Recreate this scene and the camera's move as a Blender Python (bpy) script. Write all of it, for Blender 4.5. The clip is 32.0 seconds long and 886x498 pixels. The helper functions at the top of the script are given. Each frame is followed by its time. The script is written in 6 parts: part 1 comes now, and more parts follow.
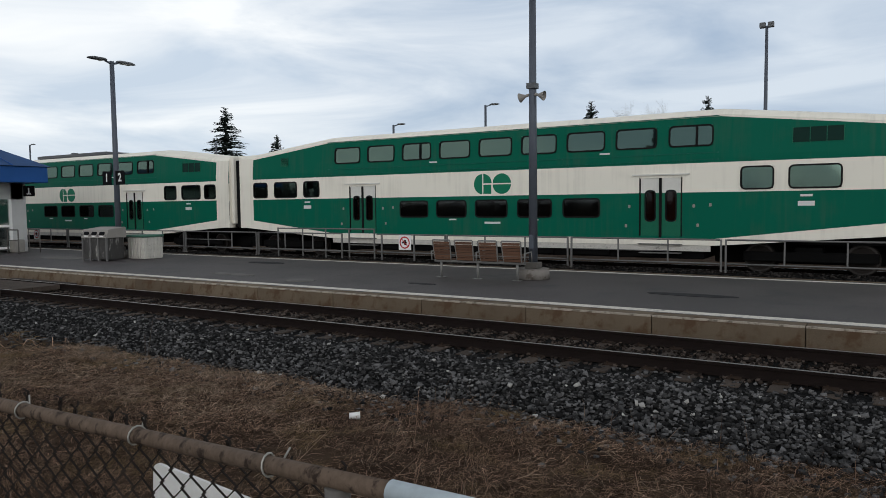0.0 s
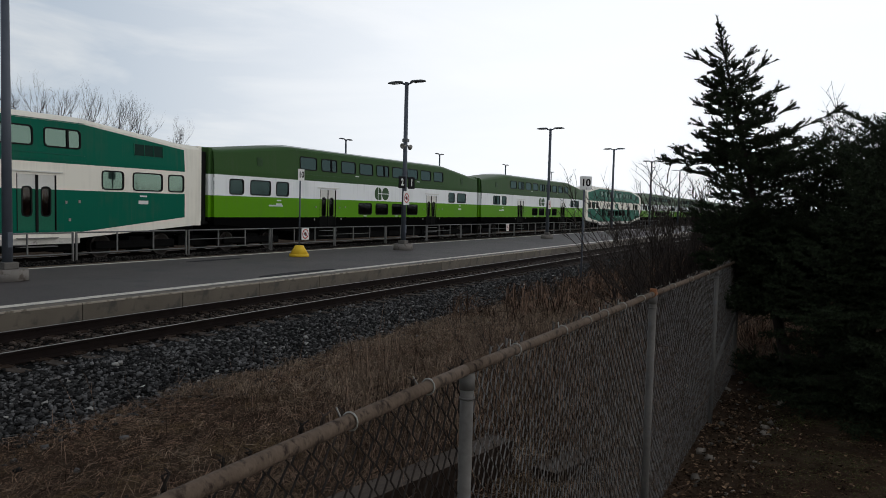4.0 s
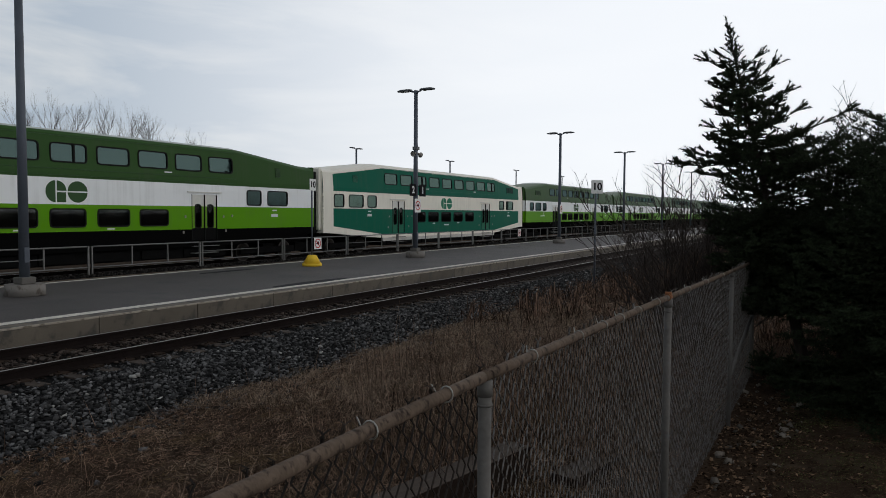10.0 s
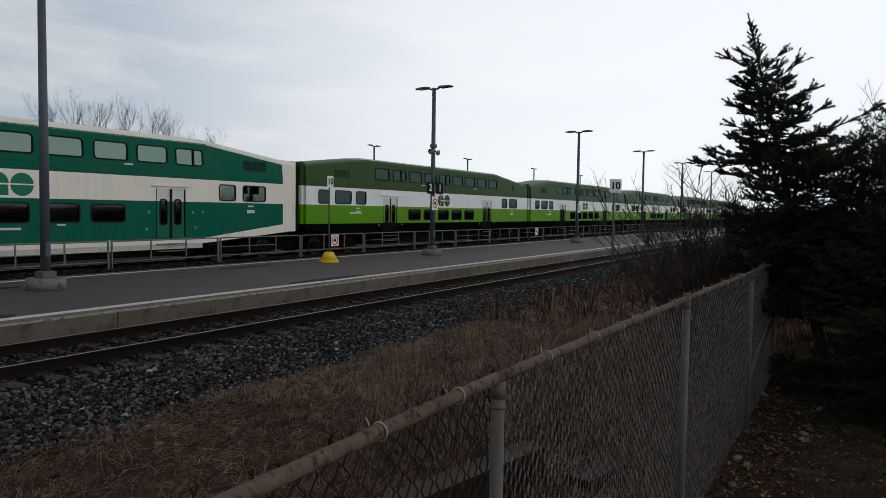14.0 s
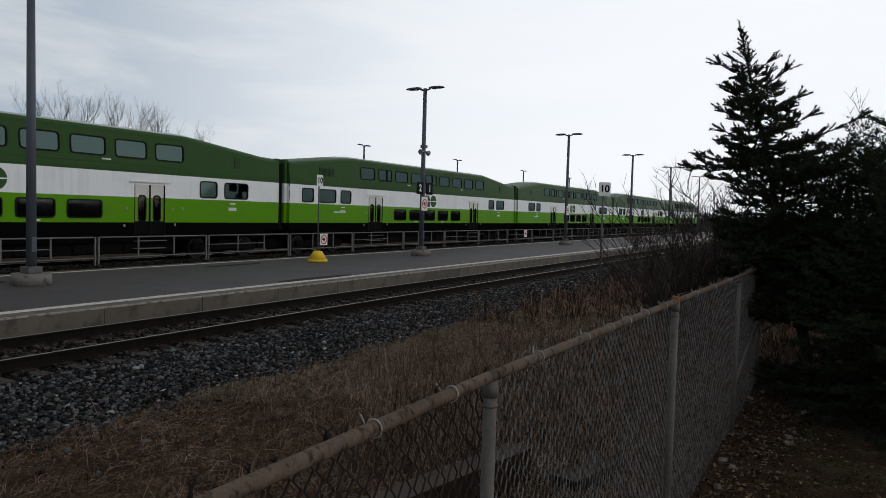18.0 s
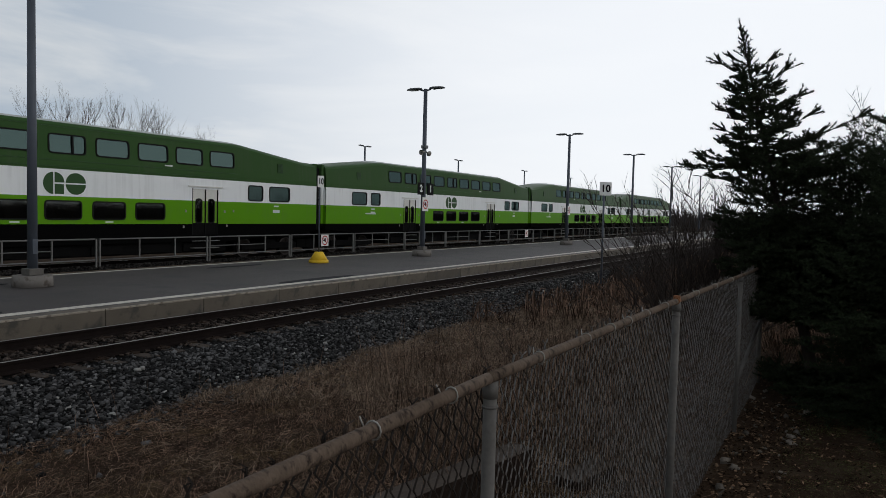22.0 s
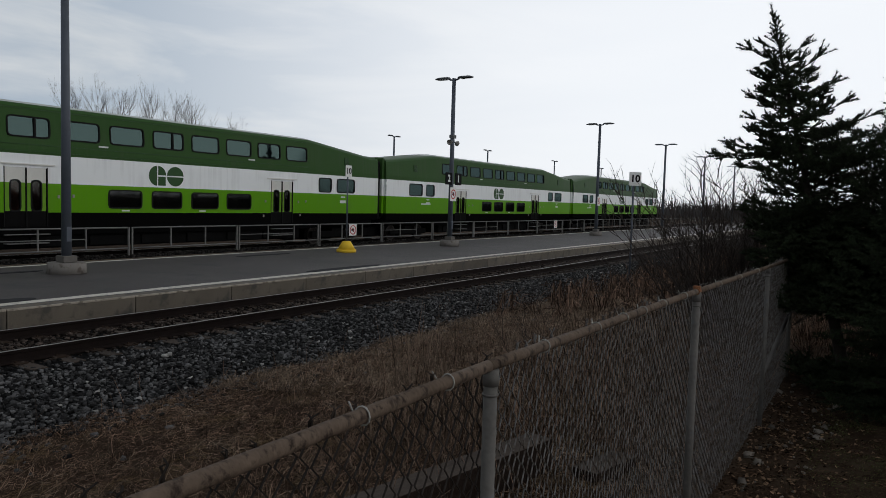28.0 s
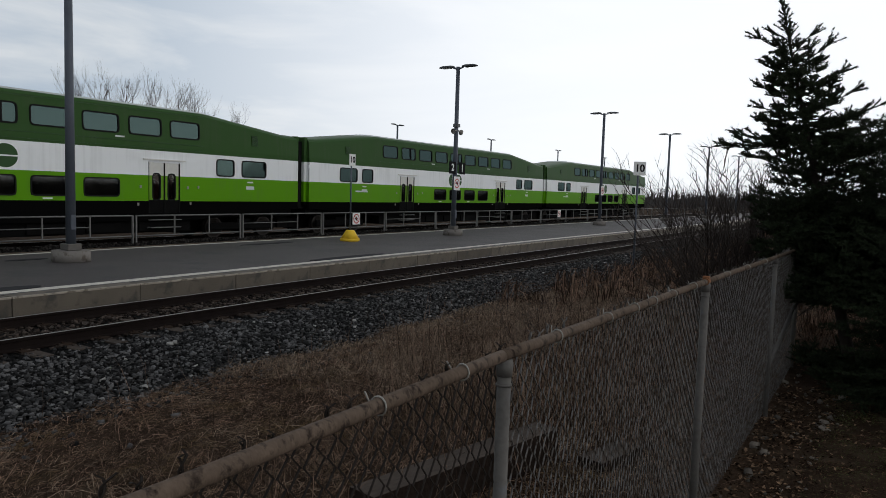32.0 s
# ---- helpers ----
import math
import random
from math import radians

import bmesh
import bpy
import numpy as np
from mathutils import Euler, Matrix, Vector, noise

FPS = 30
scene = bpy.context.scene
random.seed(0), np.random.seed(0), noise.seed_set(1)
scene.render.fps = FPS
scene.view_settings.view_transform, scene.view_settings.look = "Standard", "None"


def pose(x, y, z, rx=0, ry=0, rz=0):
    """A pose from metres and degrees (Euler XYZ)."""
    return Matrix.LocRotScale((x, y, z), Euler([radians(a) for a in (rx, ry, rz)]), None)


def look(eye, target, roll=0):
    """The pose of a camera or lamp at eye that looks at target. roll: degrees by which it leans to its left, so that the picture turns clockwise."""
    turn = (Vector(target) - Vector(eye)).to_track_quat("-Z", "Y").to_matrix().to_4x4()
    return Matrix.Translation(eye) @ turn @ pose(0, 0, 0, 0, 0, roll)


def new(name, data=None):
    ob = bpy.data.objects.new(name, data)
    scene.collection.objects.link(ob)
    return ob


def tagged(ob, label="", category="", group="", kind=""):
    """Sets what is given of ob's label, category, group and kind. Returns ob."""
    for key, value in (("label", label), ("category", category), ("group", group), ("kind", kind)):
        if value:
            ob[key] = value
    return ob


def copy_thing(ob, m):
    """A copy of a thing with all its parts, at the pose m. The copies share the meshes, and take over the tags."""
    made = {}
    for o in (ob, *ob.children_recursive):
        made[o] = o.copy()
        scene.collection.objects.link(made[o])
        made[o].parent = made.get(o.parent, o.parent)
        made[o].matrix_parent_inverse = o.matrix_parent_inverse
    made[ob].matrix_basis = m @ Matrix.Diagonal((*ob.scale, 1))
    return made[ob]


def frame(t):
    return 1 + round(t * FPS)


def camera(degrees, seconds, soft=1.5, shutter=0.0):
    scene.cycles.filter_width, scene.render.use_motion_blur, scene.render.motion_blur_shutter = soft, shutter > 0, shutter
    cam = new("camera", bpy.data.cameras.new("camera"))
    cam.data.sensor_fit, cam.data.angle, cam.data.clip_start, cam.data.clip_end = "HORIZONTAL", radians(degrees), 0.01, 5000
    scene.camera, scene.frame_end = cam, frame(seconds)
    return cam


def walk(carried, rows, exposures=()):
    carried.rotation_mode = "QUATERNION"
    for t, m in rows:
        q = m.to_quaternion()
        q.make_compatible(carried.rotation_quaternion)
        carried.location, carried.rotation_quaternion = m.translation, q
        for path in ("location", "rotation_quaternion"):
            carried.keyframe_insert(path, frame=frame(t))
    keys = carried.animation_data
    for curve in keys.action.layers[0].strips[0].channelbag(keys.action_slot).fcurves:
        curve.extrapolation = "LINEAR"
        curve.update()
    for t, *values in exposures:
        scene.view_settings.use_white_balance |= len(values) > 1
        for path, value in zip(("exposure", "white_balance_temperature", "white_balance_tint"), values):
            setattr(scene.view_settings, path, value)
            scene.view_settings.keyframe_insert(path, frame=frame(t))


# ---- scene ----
cam = camera(63.64, 32.0, soft=0.5, shutter=0.0)
PATH = [
    # seconds, eye, yaw, pitch, roll
    (0, (-0.002, 0.001, 2.105), (31.76, -3.65, -0.64)),
    (0.5, (-0.001, 0.001, 2.120), (32.05, -3.37, -1.23)),
    (1, (-0.004, 0.005, 2.110), (32.59, -3.01, -1.29)),
    (1.5, (0.003, -0.001, 2.118), (32.93, -3.02, -1.17)),
    (1.7, (0.003, -0.001, 2.118), (32.55, -2.85, -0.90)),
    (1.9, (-0.001, 0.005, 2.130), (29.09, -2.56, -0.28)),
    (2, (-0.001, 0.005, 2.130), (25.88, -2.47, -0.10)),
    (2.2, (-0.000, -0.001, 2.108), (15.27, -2.35, -0.21)),
    (2.4, (-0.000, -0.001, 2.108), (2.65, -3.01, -0.30)),
    (2.6, (-0.010, 0.020, 2.115), (-10.89, -3.56, -0.42)),
    (2.8, (-0.030, 0.045, 2.135), (-23.43, -3.38, -1.36)),
    (3, (-0.045, 0.060, 2.115), (-36.3, -4.15, -0.32)),
    (3.3, (-0.045, 0.060, 2.135), (-50.5, -3.9, 0.1)),
    (3.5, (-0.035, 0.056, 2.120), (-56.30, -3.62, -0.00)),
    (3.7, (-0.048, 0.049, 2.117), (-60.65, -3.47, 0.90)),
    (4, (-0.074, 0.045, 2.120), (-61.95, -3.37, 1.50)),
    (4.5, (-0.101, 0.042, 2.126), (-62.12, -3.65, 2.04)),
    (6.5, (-0.089, 0.052, 2.123), (-62.44, -2.88, 1.15)),
    (7, (-0.081, 0.060, 2.124), (-61.70, -3.05, 1.17)),
    (7.5, (-0.072, 0.069, 2.123), (-60.56, -2.87, 1.11)),
    (8, (-0.082, 0.068, 2.123), (-60.34, -3.16, 1.29)),
    (8.5, (-0.082, 0.063, 2.123), (-61.04, -2.80, 1.41)),
    (9, (-0.093, 0.058, 2.121), (-60.86, -3.31, 1.43)),
    (9.5, (-0.091, 0.052, 2.125), (-60.64, -3.02, 0.58)),
    (10, (-0.089, 0.048, 2.124), (-60.98, -2.84, 0.34)),
    (10.5, (-0.095, 0.043, 2.125), (-60.57, -3.53, 1.04)),
    (11, (-0.086, 0.041, 2.122), (-60.04, -3.29, 0.85)),
    (11.5, (-0.088, 0.041, 2.124), (-60.00, -2.99, 0.81)),
    (12, (-0.080, 0.042, 2.123), (-59.64, -3.23, 0.82)),
    (12.5, (-0.088, 0.041, 2.126), (-59.44, -3.31, 0.74)),
    (13, (-0.080, 0.044, 2.124), (-59.45, -3.46, 0.73)),
    (13.5, (-0.064, 0.053, 2.120), (-59.49, -3.60, 0.71)),
    (14, (-0.052, 0.057, 2.124), (-59.62, -3.02, 0.80)),
    (14.5, (-0.063, 0.051, 2.125), (-60.24, -2.99, 1.14)),
    (16.5, (-0.061, 0.059, 2.123), (-60.86, -2.98, 1.42)),
    (17, (-0.051, 0.068, 2.116), (-60.91, -3.15, 1.60)),
    (17.5, (-0.062, 0.066, 2.119), (-60.77, -2.96, 1.59)),
    (18, (-0.073, 0.066, 2.120), (-60.54, -2.94, 1.62)),
    (18.5, (-0.073, 0.059, 2.121), (-60.65, -2.71, 1.31)),
    (19, (-0.071, 0.059, 2.121), (-60.60, -2.93, 1.33)),
    (19.5, (-0.072, 0.055, 2.118), (-60.57, -3.51, 1.62)),
    (20, (-0.076, 0.055, 2.119), (-60.49, -3.45, 1.42)),
    (20.5, (-0.059, 0.061, 2.115), (-60.38, -3.53, 1.46)),
    (21, (-0.068, 0.061, 2.120), (-60.58, -3.05, 1.21)),
    (21.5, (-0.060, 0.069, 2.116), (-60.22, -3.23, 0.99)),
    (22, (-0.061, 0.066, 2.120), (-60.44, -2.91, 1.39)),
    (22.5, (-0.065, 0.066, 2.120), (-60.53, -2.52, 1.53)),
    (23, (-0.075, 0.067, 2.121), (-60.49, -2.57, 1.79)),
    (23.5, (-0.082, 0.067, 2.120), (-60.27, -2.44, 1.70)),
    (24, (-0.091, 0.058, 2.119), (-60.42, -2.80, 1.64)),
    (24.5, (-0.098, 0.041, 2.124), (-59.57, -2.51, 1.32)),
    (25, (-0.088, 0.027, 2.121), (-57.66, -2.38, 1.33)),
    (25.5, (-0.065, 0.008, 2.118), (-57.84, -2.99, 1.20)),
    (27.5, (-0.001, 0.003, 2.109), (-58.05, -3.48, 1.57)),
    (28, (0.008, 0.006, 2.106), (-58.09, -3.74, 1.58)),
    (28.5, (0.020, 0.005, 2.108), (-57.93, -4.17, 1.61)),
    (29, (0.031, 0.014, 2.102), (-57.50, -4.16, 1.41)),
    (29.5, (0.031, 0.017, 2.103), (-57.67, -4.14, 1.59)),
    (30, (0.018, 0.023, 2.103), (-57.69, -4.30, 1.63)),
    (30.5, (0.035, 0.039, 2.099), (-58.06, -4.71, 1.81)),
    (31, (0.011, 0.037, 2.104), (-58.10, -4.85, 1.85)),
    (31.5, (0.014, 0.043, 2.100), (-57.99, -4.84, 1.94)),
    (32, (0.007, 0.044, 2.103), (-57.90, -4.61, 1.76)),
]


def turned(eye, yaw, pitch, roll):
    """The camera at eye, turned by yaw to the left of +y, then up by pitch, then rolled."""
    return Matrix.Translation(eye) @ Euler((radians(90 + pitch), 0, radians(yaw))).to_matrix().to_4x4() @ pose(0, 0, 0, 0, 0, roll)


walk(cam, [(t, turned(eye, *a)) for t, eye, a in PATH],
     exposures=[(0.0, 0.0), (2.0, 0.0), (2.6, 0.1), (3.4, -0.05), (4.0, -0.36), (6.5, -0.47), (20.0, -0.46), (25.0, -0.55), (28.0, -0.5), (30.0, -0.4), (32.0, -0.36)])

# ---- light ----
SUN_AZ, SUN_EL = 160.0, 22.0   # degrees from +y towards +x, and above the horizon
sun = new("sun", bpy.data.lights.new("sun", "SUN"))
sun.data.energy, sun.data.angle, sun.data.color = 0.8, radians(60), (1.0, 0.97, 0.93)
sun.matrix_world = look((60 * math.sin(radians(SUN_AZ)), 60 * math.cos(radians(SUN_AZ)), 60 * math.tan(radians(SUN_EL))), (0, 0, 0))

world = bpy.data.worlds.new("world")
scene.world = world
world.use_nodes = True


def build_world():
    nt = world.node_tree
    nt.nodes.clear()
    N, L = nt.nodes.new, nt.links.new
    out, bg = N("ShaderNodeOutputWorld"), N("ShaderNodeBackground")
    sky = N("ShaderNodeTexSky")
    sky.sky_type, sky.sun_disc = "NISHITA", False
    sky.sun_elevation, sky.sun_rotation = radians(SUN_EL), radians(SUN_AZ)
    tc, mp = N("ShaderNodeTexCoord"), N("ShaderNodeMapping")
    mp.inputs["Scale"].default_value = (1.0, 1.0, 5.0)
    L(tc.outputs["Generated"], mp.inputs["Vector"])
    n1 = N("ShaderNodeTexNoise")
    n1.inputs["Scale"].default_value, n1.inputs["Detail"].default_value, n1.inputs["Roughness"].default_value = 2.3, 6, 0.55
    n1.inputs["Distortion"].default_value = 0.6
    L(mp.outputs["Vector"], n1.inputs["Vector"])
    ramp = N("ShaderNodeValToRGB")
    e = ramp.color_ramp.elements
    e[0].position, e[0].color = 0.36, (0.57, 0.66, 0.77, 1)
    e[1].position, e[1].color = 0.62, (0.97, 0.99, 1.0, 1)
    L(n1.outputs["Fac"], ramp.inputs["Fac"])
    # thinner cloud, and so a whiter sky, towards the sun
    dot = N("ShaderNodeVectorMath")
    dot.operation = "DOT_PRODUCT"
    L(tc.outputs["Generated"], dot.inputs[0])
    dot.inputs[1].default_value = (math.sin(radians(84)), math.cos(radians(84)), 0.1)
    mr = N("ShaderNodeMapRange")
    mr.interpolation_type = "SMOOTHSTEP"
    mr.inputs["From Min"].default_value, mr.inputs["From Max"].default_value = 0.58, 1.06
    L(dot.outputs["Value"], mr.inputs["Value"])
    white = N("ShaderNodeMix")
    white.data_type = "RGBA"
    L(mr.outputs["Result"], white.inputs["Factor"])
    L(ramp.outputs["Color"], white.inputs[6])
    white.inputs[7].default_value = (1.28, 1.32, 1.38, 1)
    # heavier, darker cloud overhead
    sep = N("ShaderNodeSeparateXYZ")
    L(tc.outputs["Generated"], sep.inputs[0])
    mr2 = N("ShaderNodeMapRange")
    mr2.interpolation_type = "SMOOTHSTEP"
    mr2.inputs["From Min"].default_value, mr2.inputs["From Max"].default_value = 0.3, 0.8
    L(sep.outputs["Z"], mr2.inputs["Value"])
    low = N("ShaderNodeMix")
    low.data_type = "RGBA"
    L(mr2.outputs["Result"], low.inputs["Factor"])
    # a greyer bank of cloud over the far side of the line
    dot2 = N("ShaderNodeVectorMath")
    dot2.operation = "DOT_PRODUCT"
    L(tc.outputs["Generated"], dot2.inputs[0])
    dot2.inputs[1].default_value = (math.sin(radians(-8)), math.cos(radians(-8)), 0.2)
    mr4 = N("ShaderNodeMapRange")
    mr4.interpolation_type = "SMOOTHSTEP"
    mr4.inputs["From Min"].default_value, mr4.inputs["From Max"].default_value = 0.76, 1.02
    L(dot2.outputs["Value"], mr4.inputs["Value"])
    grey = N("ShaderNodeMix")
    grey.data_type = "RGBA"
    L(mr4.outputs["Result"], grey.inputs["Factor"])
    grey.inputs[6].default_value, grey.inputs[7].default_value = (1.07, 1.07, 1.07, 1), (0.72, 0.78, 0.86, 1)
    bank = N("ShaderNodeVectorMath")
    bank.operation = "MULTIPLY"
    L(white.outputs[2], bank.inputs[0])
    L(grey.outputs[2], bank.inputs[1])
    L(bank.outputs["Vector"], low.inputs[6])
    low.inputs[7].default_value = (0.36, 0.39, 0.43, 1)
    mix = N("ShaderNodeMix")
    mix.data_type = "RGBA"
    mix.inputs["Factor"].default_value = 0.93
    sc = N("ShaderNodeVectorMath")
    sc.operation = "SCALE"
    sc.inputs["Scale"].default_value = 0.1
    L(sky.outputs["Color"], sc.inputs[0])
    L(sc.outputs["Vector"], mix.inputs[6])
    L(low.outputs[2], mix.inputs[7])
    L(mix.outputs[2], bg.inputs["Color"])
    bg.inputs["Strength"].default_value = 1.0
    L(bg.outputs[0], out.inputs[0])


build_world()

# ---- materials ----
MATS = {}


def mat(name, color, rough=0.6, metal=0.0, vary=0.25, scale=3.0, fine=60.0, bump=0.15, spec=0.15, stain=None, stain_at=0.62, island=0.0, stretch=(1, 1, 1), dist=0.01, skew=1.0):
    """A painted, worn or natural surface: a base colour varied at two scales, stains of a second colour, and fine relief."""
    if name in MATS:
        return MATS[name]
    m = bpy.data.materials.new(name)
    m.use_nodes = True
    nt = m.node_tree
    N, L = nt.nodes.new, nt.links.new
    b = nt.nodes["Principled BSDF"]
    b.inputs["Roughness"].default_value, b.inputs["Metallic"].default_value = rough, metal
    b.inputs["Specular IOR Level"].default_value = spec
    tc, mp = N("ShaderNodeTexCoord"), N("ShaderNodeMapping")
    mp.inputs["Scale"].default_value = stretch
    L(tc.outputs["Object"], mp.inputs["Vector"])
    big, small = N("ShaderNodeTexNoise"), N("ShaderNodeTexNoise")
    for n, s, d in ((big, scale, 5), (small, fine, 4)):
        n.inputs["Scale"].default_value, n.inputs["Detail"].default_value = s, d
        L(mp.outputs["Vector"], n.inputs["Vector"])
    add = N("ShaderNodeMath")
    add.operation = "ADD"
    L(big.outputs["Fac"], add.inputs[0])
    L(small.outputs["Fac"], add.inputs[1])
    mr = N("ShaderNodeMapRange")
    mr.inputs["From Min"].default_value, mr.inputs["From Max"].default_value = 0.6, 1.4
    mr.inputs["To Min"].default_value, mr.inputs["To Max"].default_value = 1 - vary, 1 + vary
    L(add.outputs[0], mr.inputs["Value"])
    val = mr.outputs["Result"]
    if island:
        geo, obi = N("ShaderNodeNewGeometry"), N("ShaderNodeObjectInfo")
        rnd = N("ShaderNodeMath")
        rnd.operation = "ADD"
        L(geo.outputs["Random Per Island"], rnd.inputs[0])
        L(obi.outputs["Random"], rnd.inputs[1])
        fr = N("ShaderNodeMath")
        fr.operation = "FRACT"
        L(rnd.outputs[0], fr.inputs[0])
        pw = N("ShaderNodeMath")
        pw.operation = "POWER"
        pw.inputs[1].default_value = skew
        L(fr.outputs[0], pw.inputs[0])
        mr3 = N("ShaderNodeMapRange")
        mr3.inputs["To Min"].default_value, mr3.inputs["To Max"].default_value = 1 - island, 1 + island
        L(pw.outputs[0], mr3.inputs["Value"])
        mu = N("ShaderNodeMath")
        mu.operation = "MULTIPLY"
        L(val, mu.inputs[0])
        L(mr3.outputs["Result"], mu.inputs[1])
        val = mu.outputs[0]
    col = N("ShaderNodeVectorMath")
    col.operation = "SCALE"
    col.inputs[0].default_value = color[:3]
    L(val, col.inputs["Scale"])
    shade = col.outputs["Vector"]
    if stain:
        sn = N("ShaderNodeTexNoise")
        sn.inputs["Scale"].default_value, sn.inputs["Detail"].default_value, sn.inputs["Roughness"].default_value = scale * 1.7, 8, 0.65
        L(mp.outputs["Vector"], sn.inputs["Vector"])
        sr = N("ShaderNodeMapRange")
        sr.inputs["From Min"].default_value, sr.inputs["From Max"].default_value = stain_at - 0.06, stain_at + 0.06
        L(sn.outputs["Fac"], sr.inputs["Value"])
        mx = N("ShaderNodeMix")
        mx.data_type = "RGBA"
        L(sr.outputs["Result"], mx.inputs["Factor"])
        L(shade, mx.inputs[6])
        mx.inputs[7].default_value = (*stain[:3], 1)
        shade = mx.outputs[2]
    L(shade, b.inputs["Base Color"])
    if bump:
        bm_ = N("ShaderNodeBump")
        bm_.inputs["Strength"].default_value, bm_.inputs["Distance"].default_value = bump, dist
        L(add.outputs[0], bm_.inputs["Height"])
        L(bm_.outputs["Normal"], b.inputs["Normal"])
    MATS[name] = m
    return m


def livery(name, kind):
    """Coach paint, banded by height along the coach, with road dirt and streaks."""
    m = bpy.data.materials.new(name)
    m.use_nodes = True
    nt = m.node_tree
    N, L = nt.nodes.new, nt.links.new
    b = nt.nodes["Principled BSDF"]
    b.inputs["Roughness"].default_value, b.inputs["Specular IOR Level"].default_value = 0.42, 0.05
    tc, sp = N("ShaderNodeTexCoord"), N("ShaderNodeSeparateXYZ")
    L(tc.outputs["Object"], sp.inputs[0])

    def op(kind_, a, b_=None):
        n = N("ShaderNodeMath")
        n.operation = kind_
        for i, v in enumerate((a, b_)):
            if v is None:
                continue
            if isinstance(v, (int, float)):
                n.inputs[i].default_value = v
            else:
                L(v, n.inputs[i])
        return n.outputs[0]

    def mixed(f, a, c):
        n = N("ShaderNodeMix")
        n.data_type = "RGBA"
        L(f, n.inputs["Factor"])
        for i, v in ((6, a), (7, c)):
            if isinstance(v, tuple):
                n.inputs[i].default_value = (*v, 1)
            else:
                L(v, n.inputs[i])
        return n.outputs[2]

    x, z = op("ABSOLUTE", sp.outputs["X"]), sp.outputs["Z"]
    if kind == "teal":
        cream, upper = (0.78, 0.745, 0.655), (0.002, 0.106, 0.066)
        top = op("SUBTRACT", 4.54, op("MULTIPLY", op("MAXIMUM", op("SUBTRACT", x, 7.4), 0.0), 0.118))
        bot = op("ADD", 0.98, op("MULTIPLY", op("MAXIMUM", op("SUBTRACT", x, 7.3), 0.0), 0.112))
        g = op("MULTIPLY", op("LESS_THAN", z, top), op("GREATER_THAN", z, bot))
        g = op("MULTIPLY", g, op("LESS_THAN", x, 11.6))
        band = op("MULTIPLY", op("LESS_THAN", z, 3.21), op("GREATER_THAN", z, 2.35))
        g = op("MULTIPLY", g, op("SUBTRACT", 1.0, band))
        base = mixed(g, cream, upper)
    else:
        base = mixed(op("GREATER_THAN", z, 2.35), (0.093, 0.275, 0.002), (0.79, 0.805, 0.81))
        base = mixed(op("GREATER_THAN", z, 3.21), base, (0.029, 0.077, 0.018))
        base = mixed(op("LESS_THAN", z, 1.46), base, (0.004, 0.004, 0.004))
        base = mixed(op("GREATER_THAN", z, 4.7), base, (0.42, 0.45, 0.43))
        L(op("MULTIPLY", op("GREATER_THAN", z, 1.46), 0.085), b.inputs["Specular IOR Level"])
    nz, st, mp = N("ShaderNodeTexNoise"), N("ShaderNodeTexNoise"), N("ShaderNodeMapping")
    nz.inputs["Scale"].default_value, nz.inputs["Detail"].default_value = 1.1, 8
    L(tc.outputs["Object"], nz.inputs["Vector"])
    mp.inputs["Scale"].default_value = (9, 1, 0.35)
    L(tc.outputs["Object"], mp.inputs["Vector"])
    st.inputs["Scale"].default_value, st.inputs["Detail"].default_value = 1.0, 6
    L(mp.outputs["Vector"], st.inputs["Vector"])
    dirt = op("MULTIPLY", op("GREATER_THAN", z, 1.46 if kind == "lime" else 0.0), op("MAXIMUM", op("SUBTRACT", op("ADD", nz.outputs["Fac"], st.outputs["Fac"]), 0.98), 0.0))
    dirt = op("MULTIPLY", dirt, 0.42)
    L(mixed(dirt, base, (0.11, 0.10, 0.08) if kind == "teal" else (0.09, 0.085, 0.07)), b.inputs["Base Color"])
    bp = N("ShaderNodeBump")
    bp.inputs["Strength"].default_value, bp.inputs["Distance"].default_value = 0.12, 0.02
    L(nz.outputs["Fac"], bp.inputs["Height"])
    L(bp.outputs["Normal"], b.inputs["Normal"])
    return m


def pane(name, tint, gloss, film):
    m = bpy.data.materials.new(name)
    m.use_nodes = True
    nt = m.node_tree
    nt.nodes.clear()
    N, L = nt.nodes.new, nt.links.new
    out, tr, gl, mx, fr = N("ShaderNodeOutputMaterial"), N("ShaderNodeBsdfTransparent"), N("ShaderNodeBsdfGlossy"), N("ShaderNodeMixShader"), N("ShaderNodeFresnel")
    tr.inputs["Color"].default_value = (*tint, 1)
    gl.inputs["Roughness"].default_value, gl.inputs["Color"].default_value = 0.04, (*film, 1)
    fr.inputs["IOR"].default_value = 1.55
    mr = N("ShaderNodeMapRange")
    mr.inputs["To Min"].default_value = gloss
    L(fr.outputs[0], mr.inputs["Value"])
    L(mr.outputs["Result"], mx.inputs["Fac"])
    L(tr.outputs[0], mx.inputs[1])
    L(gl.outputs[0], mx.inputs[2])
    L(mx.outputs[0], out.inputs[0])
    return m


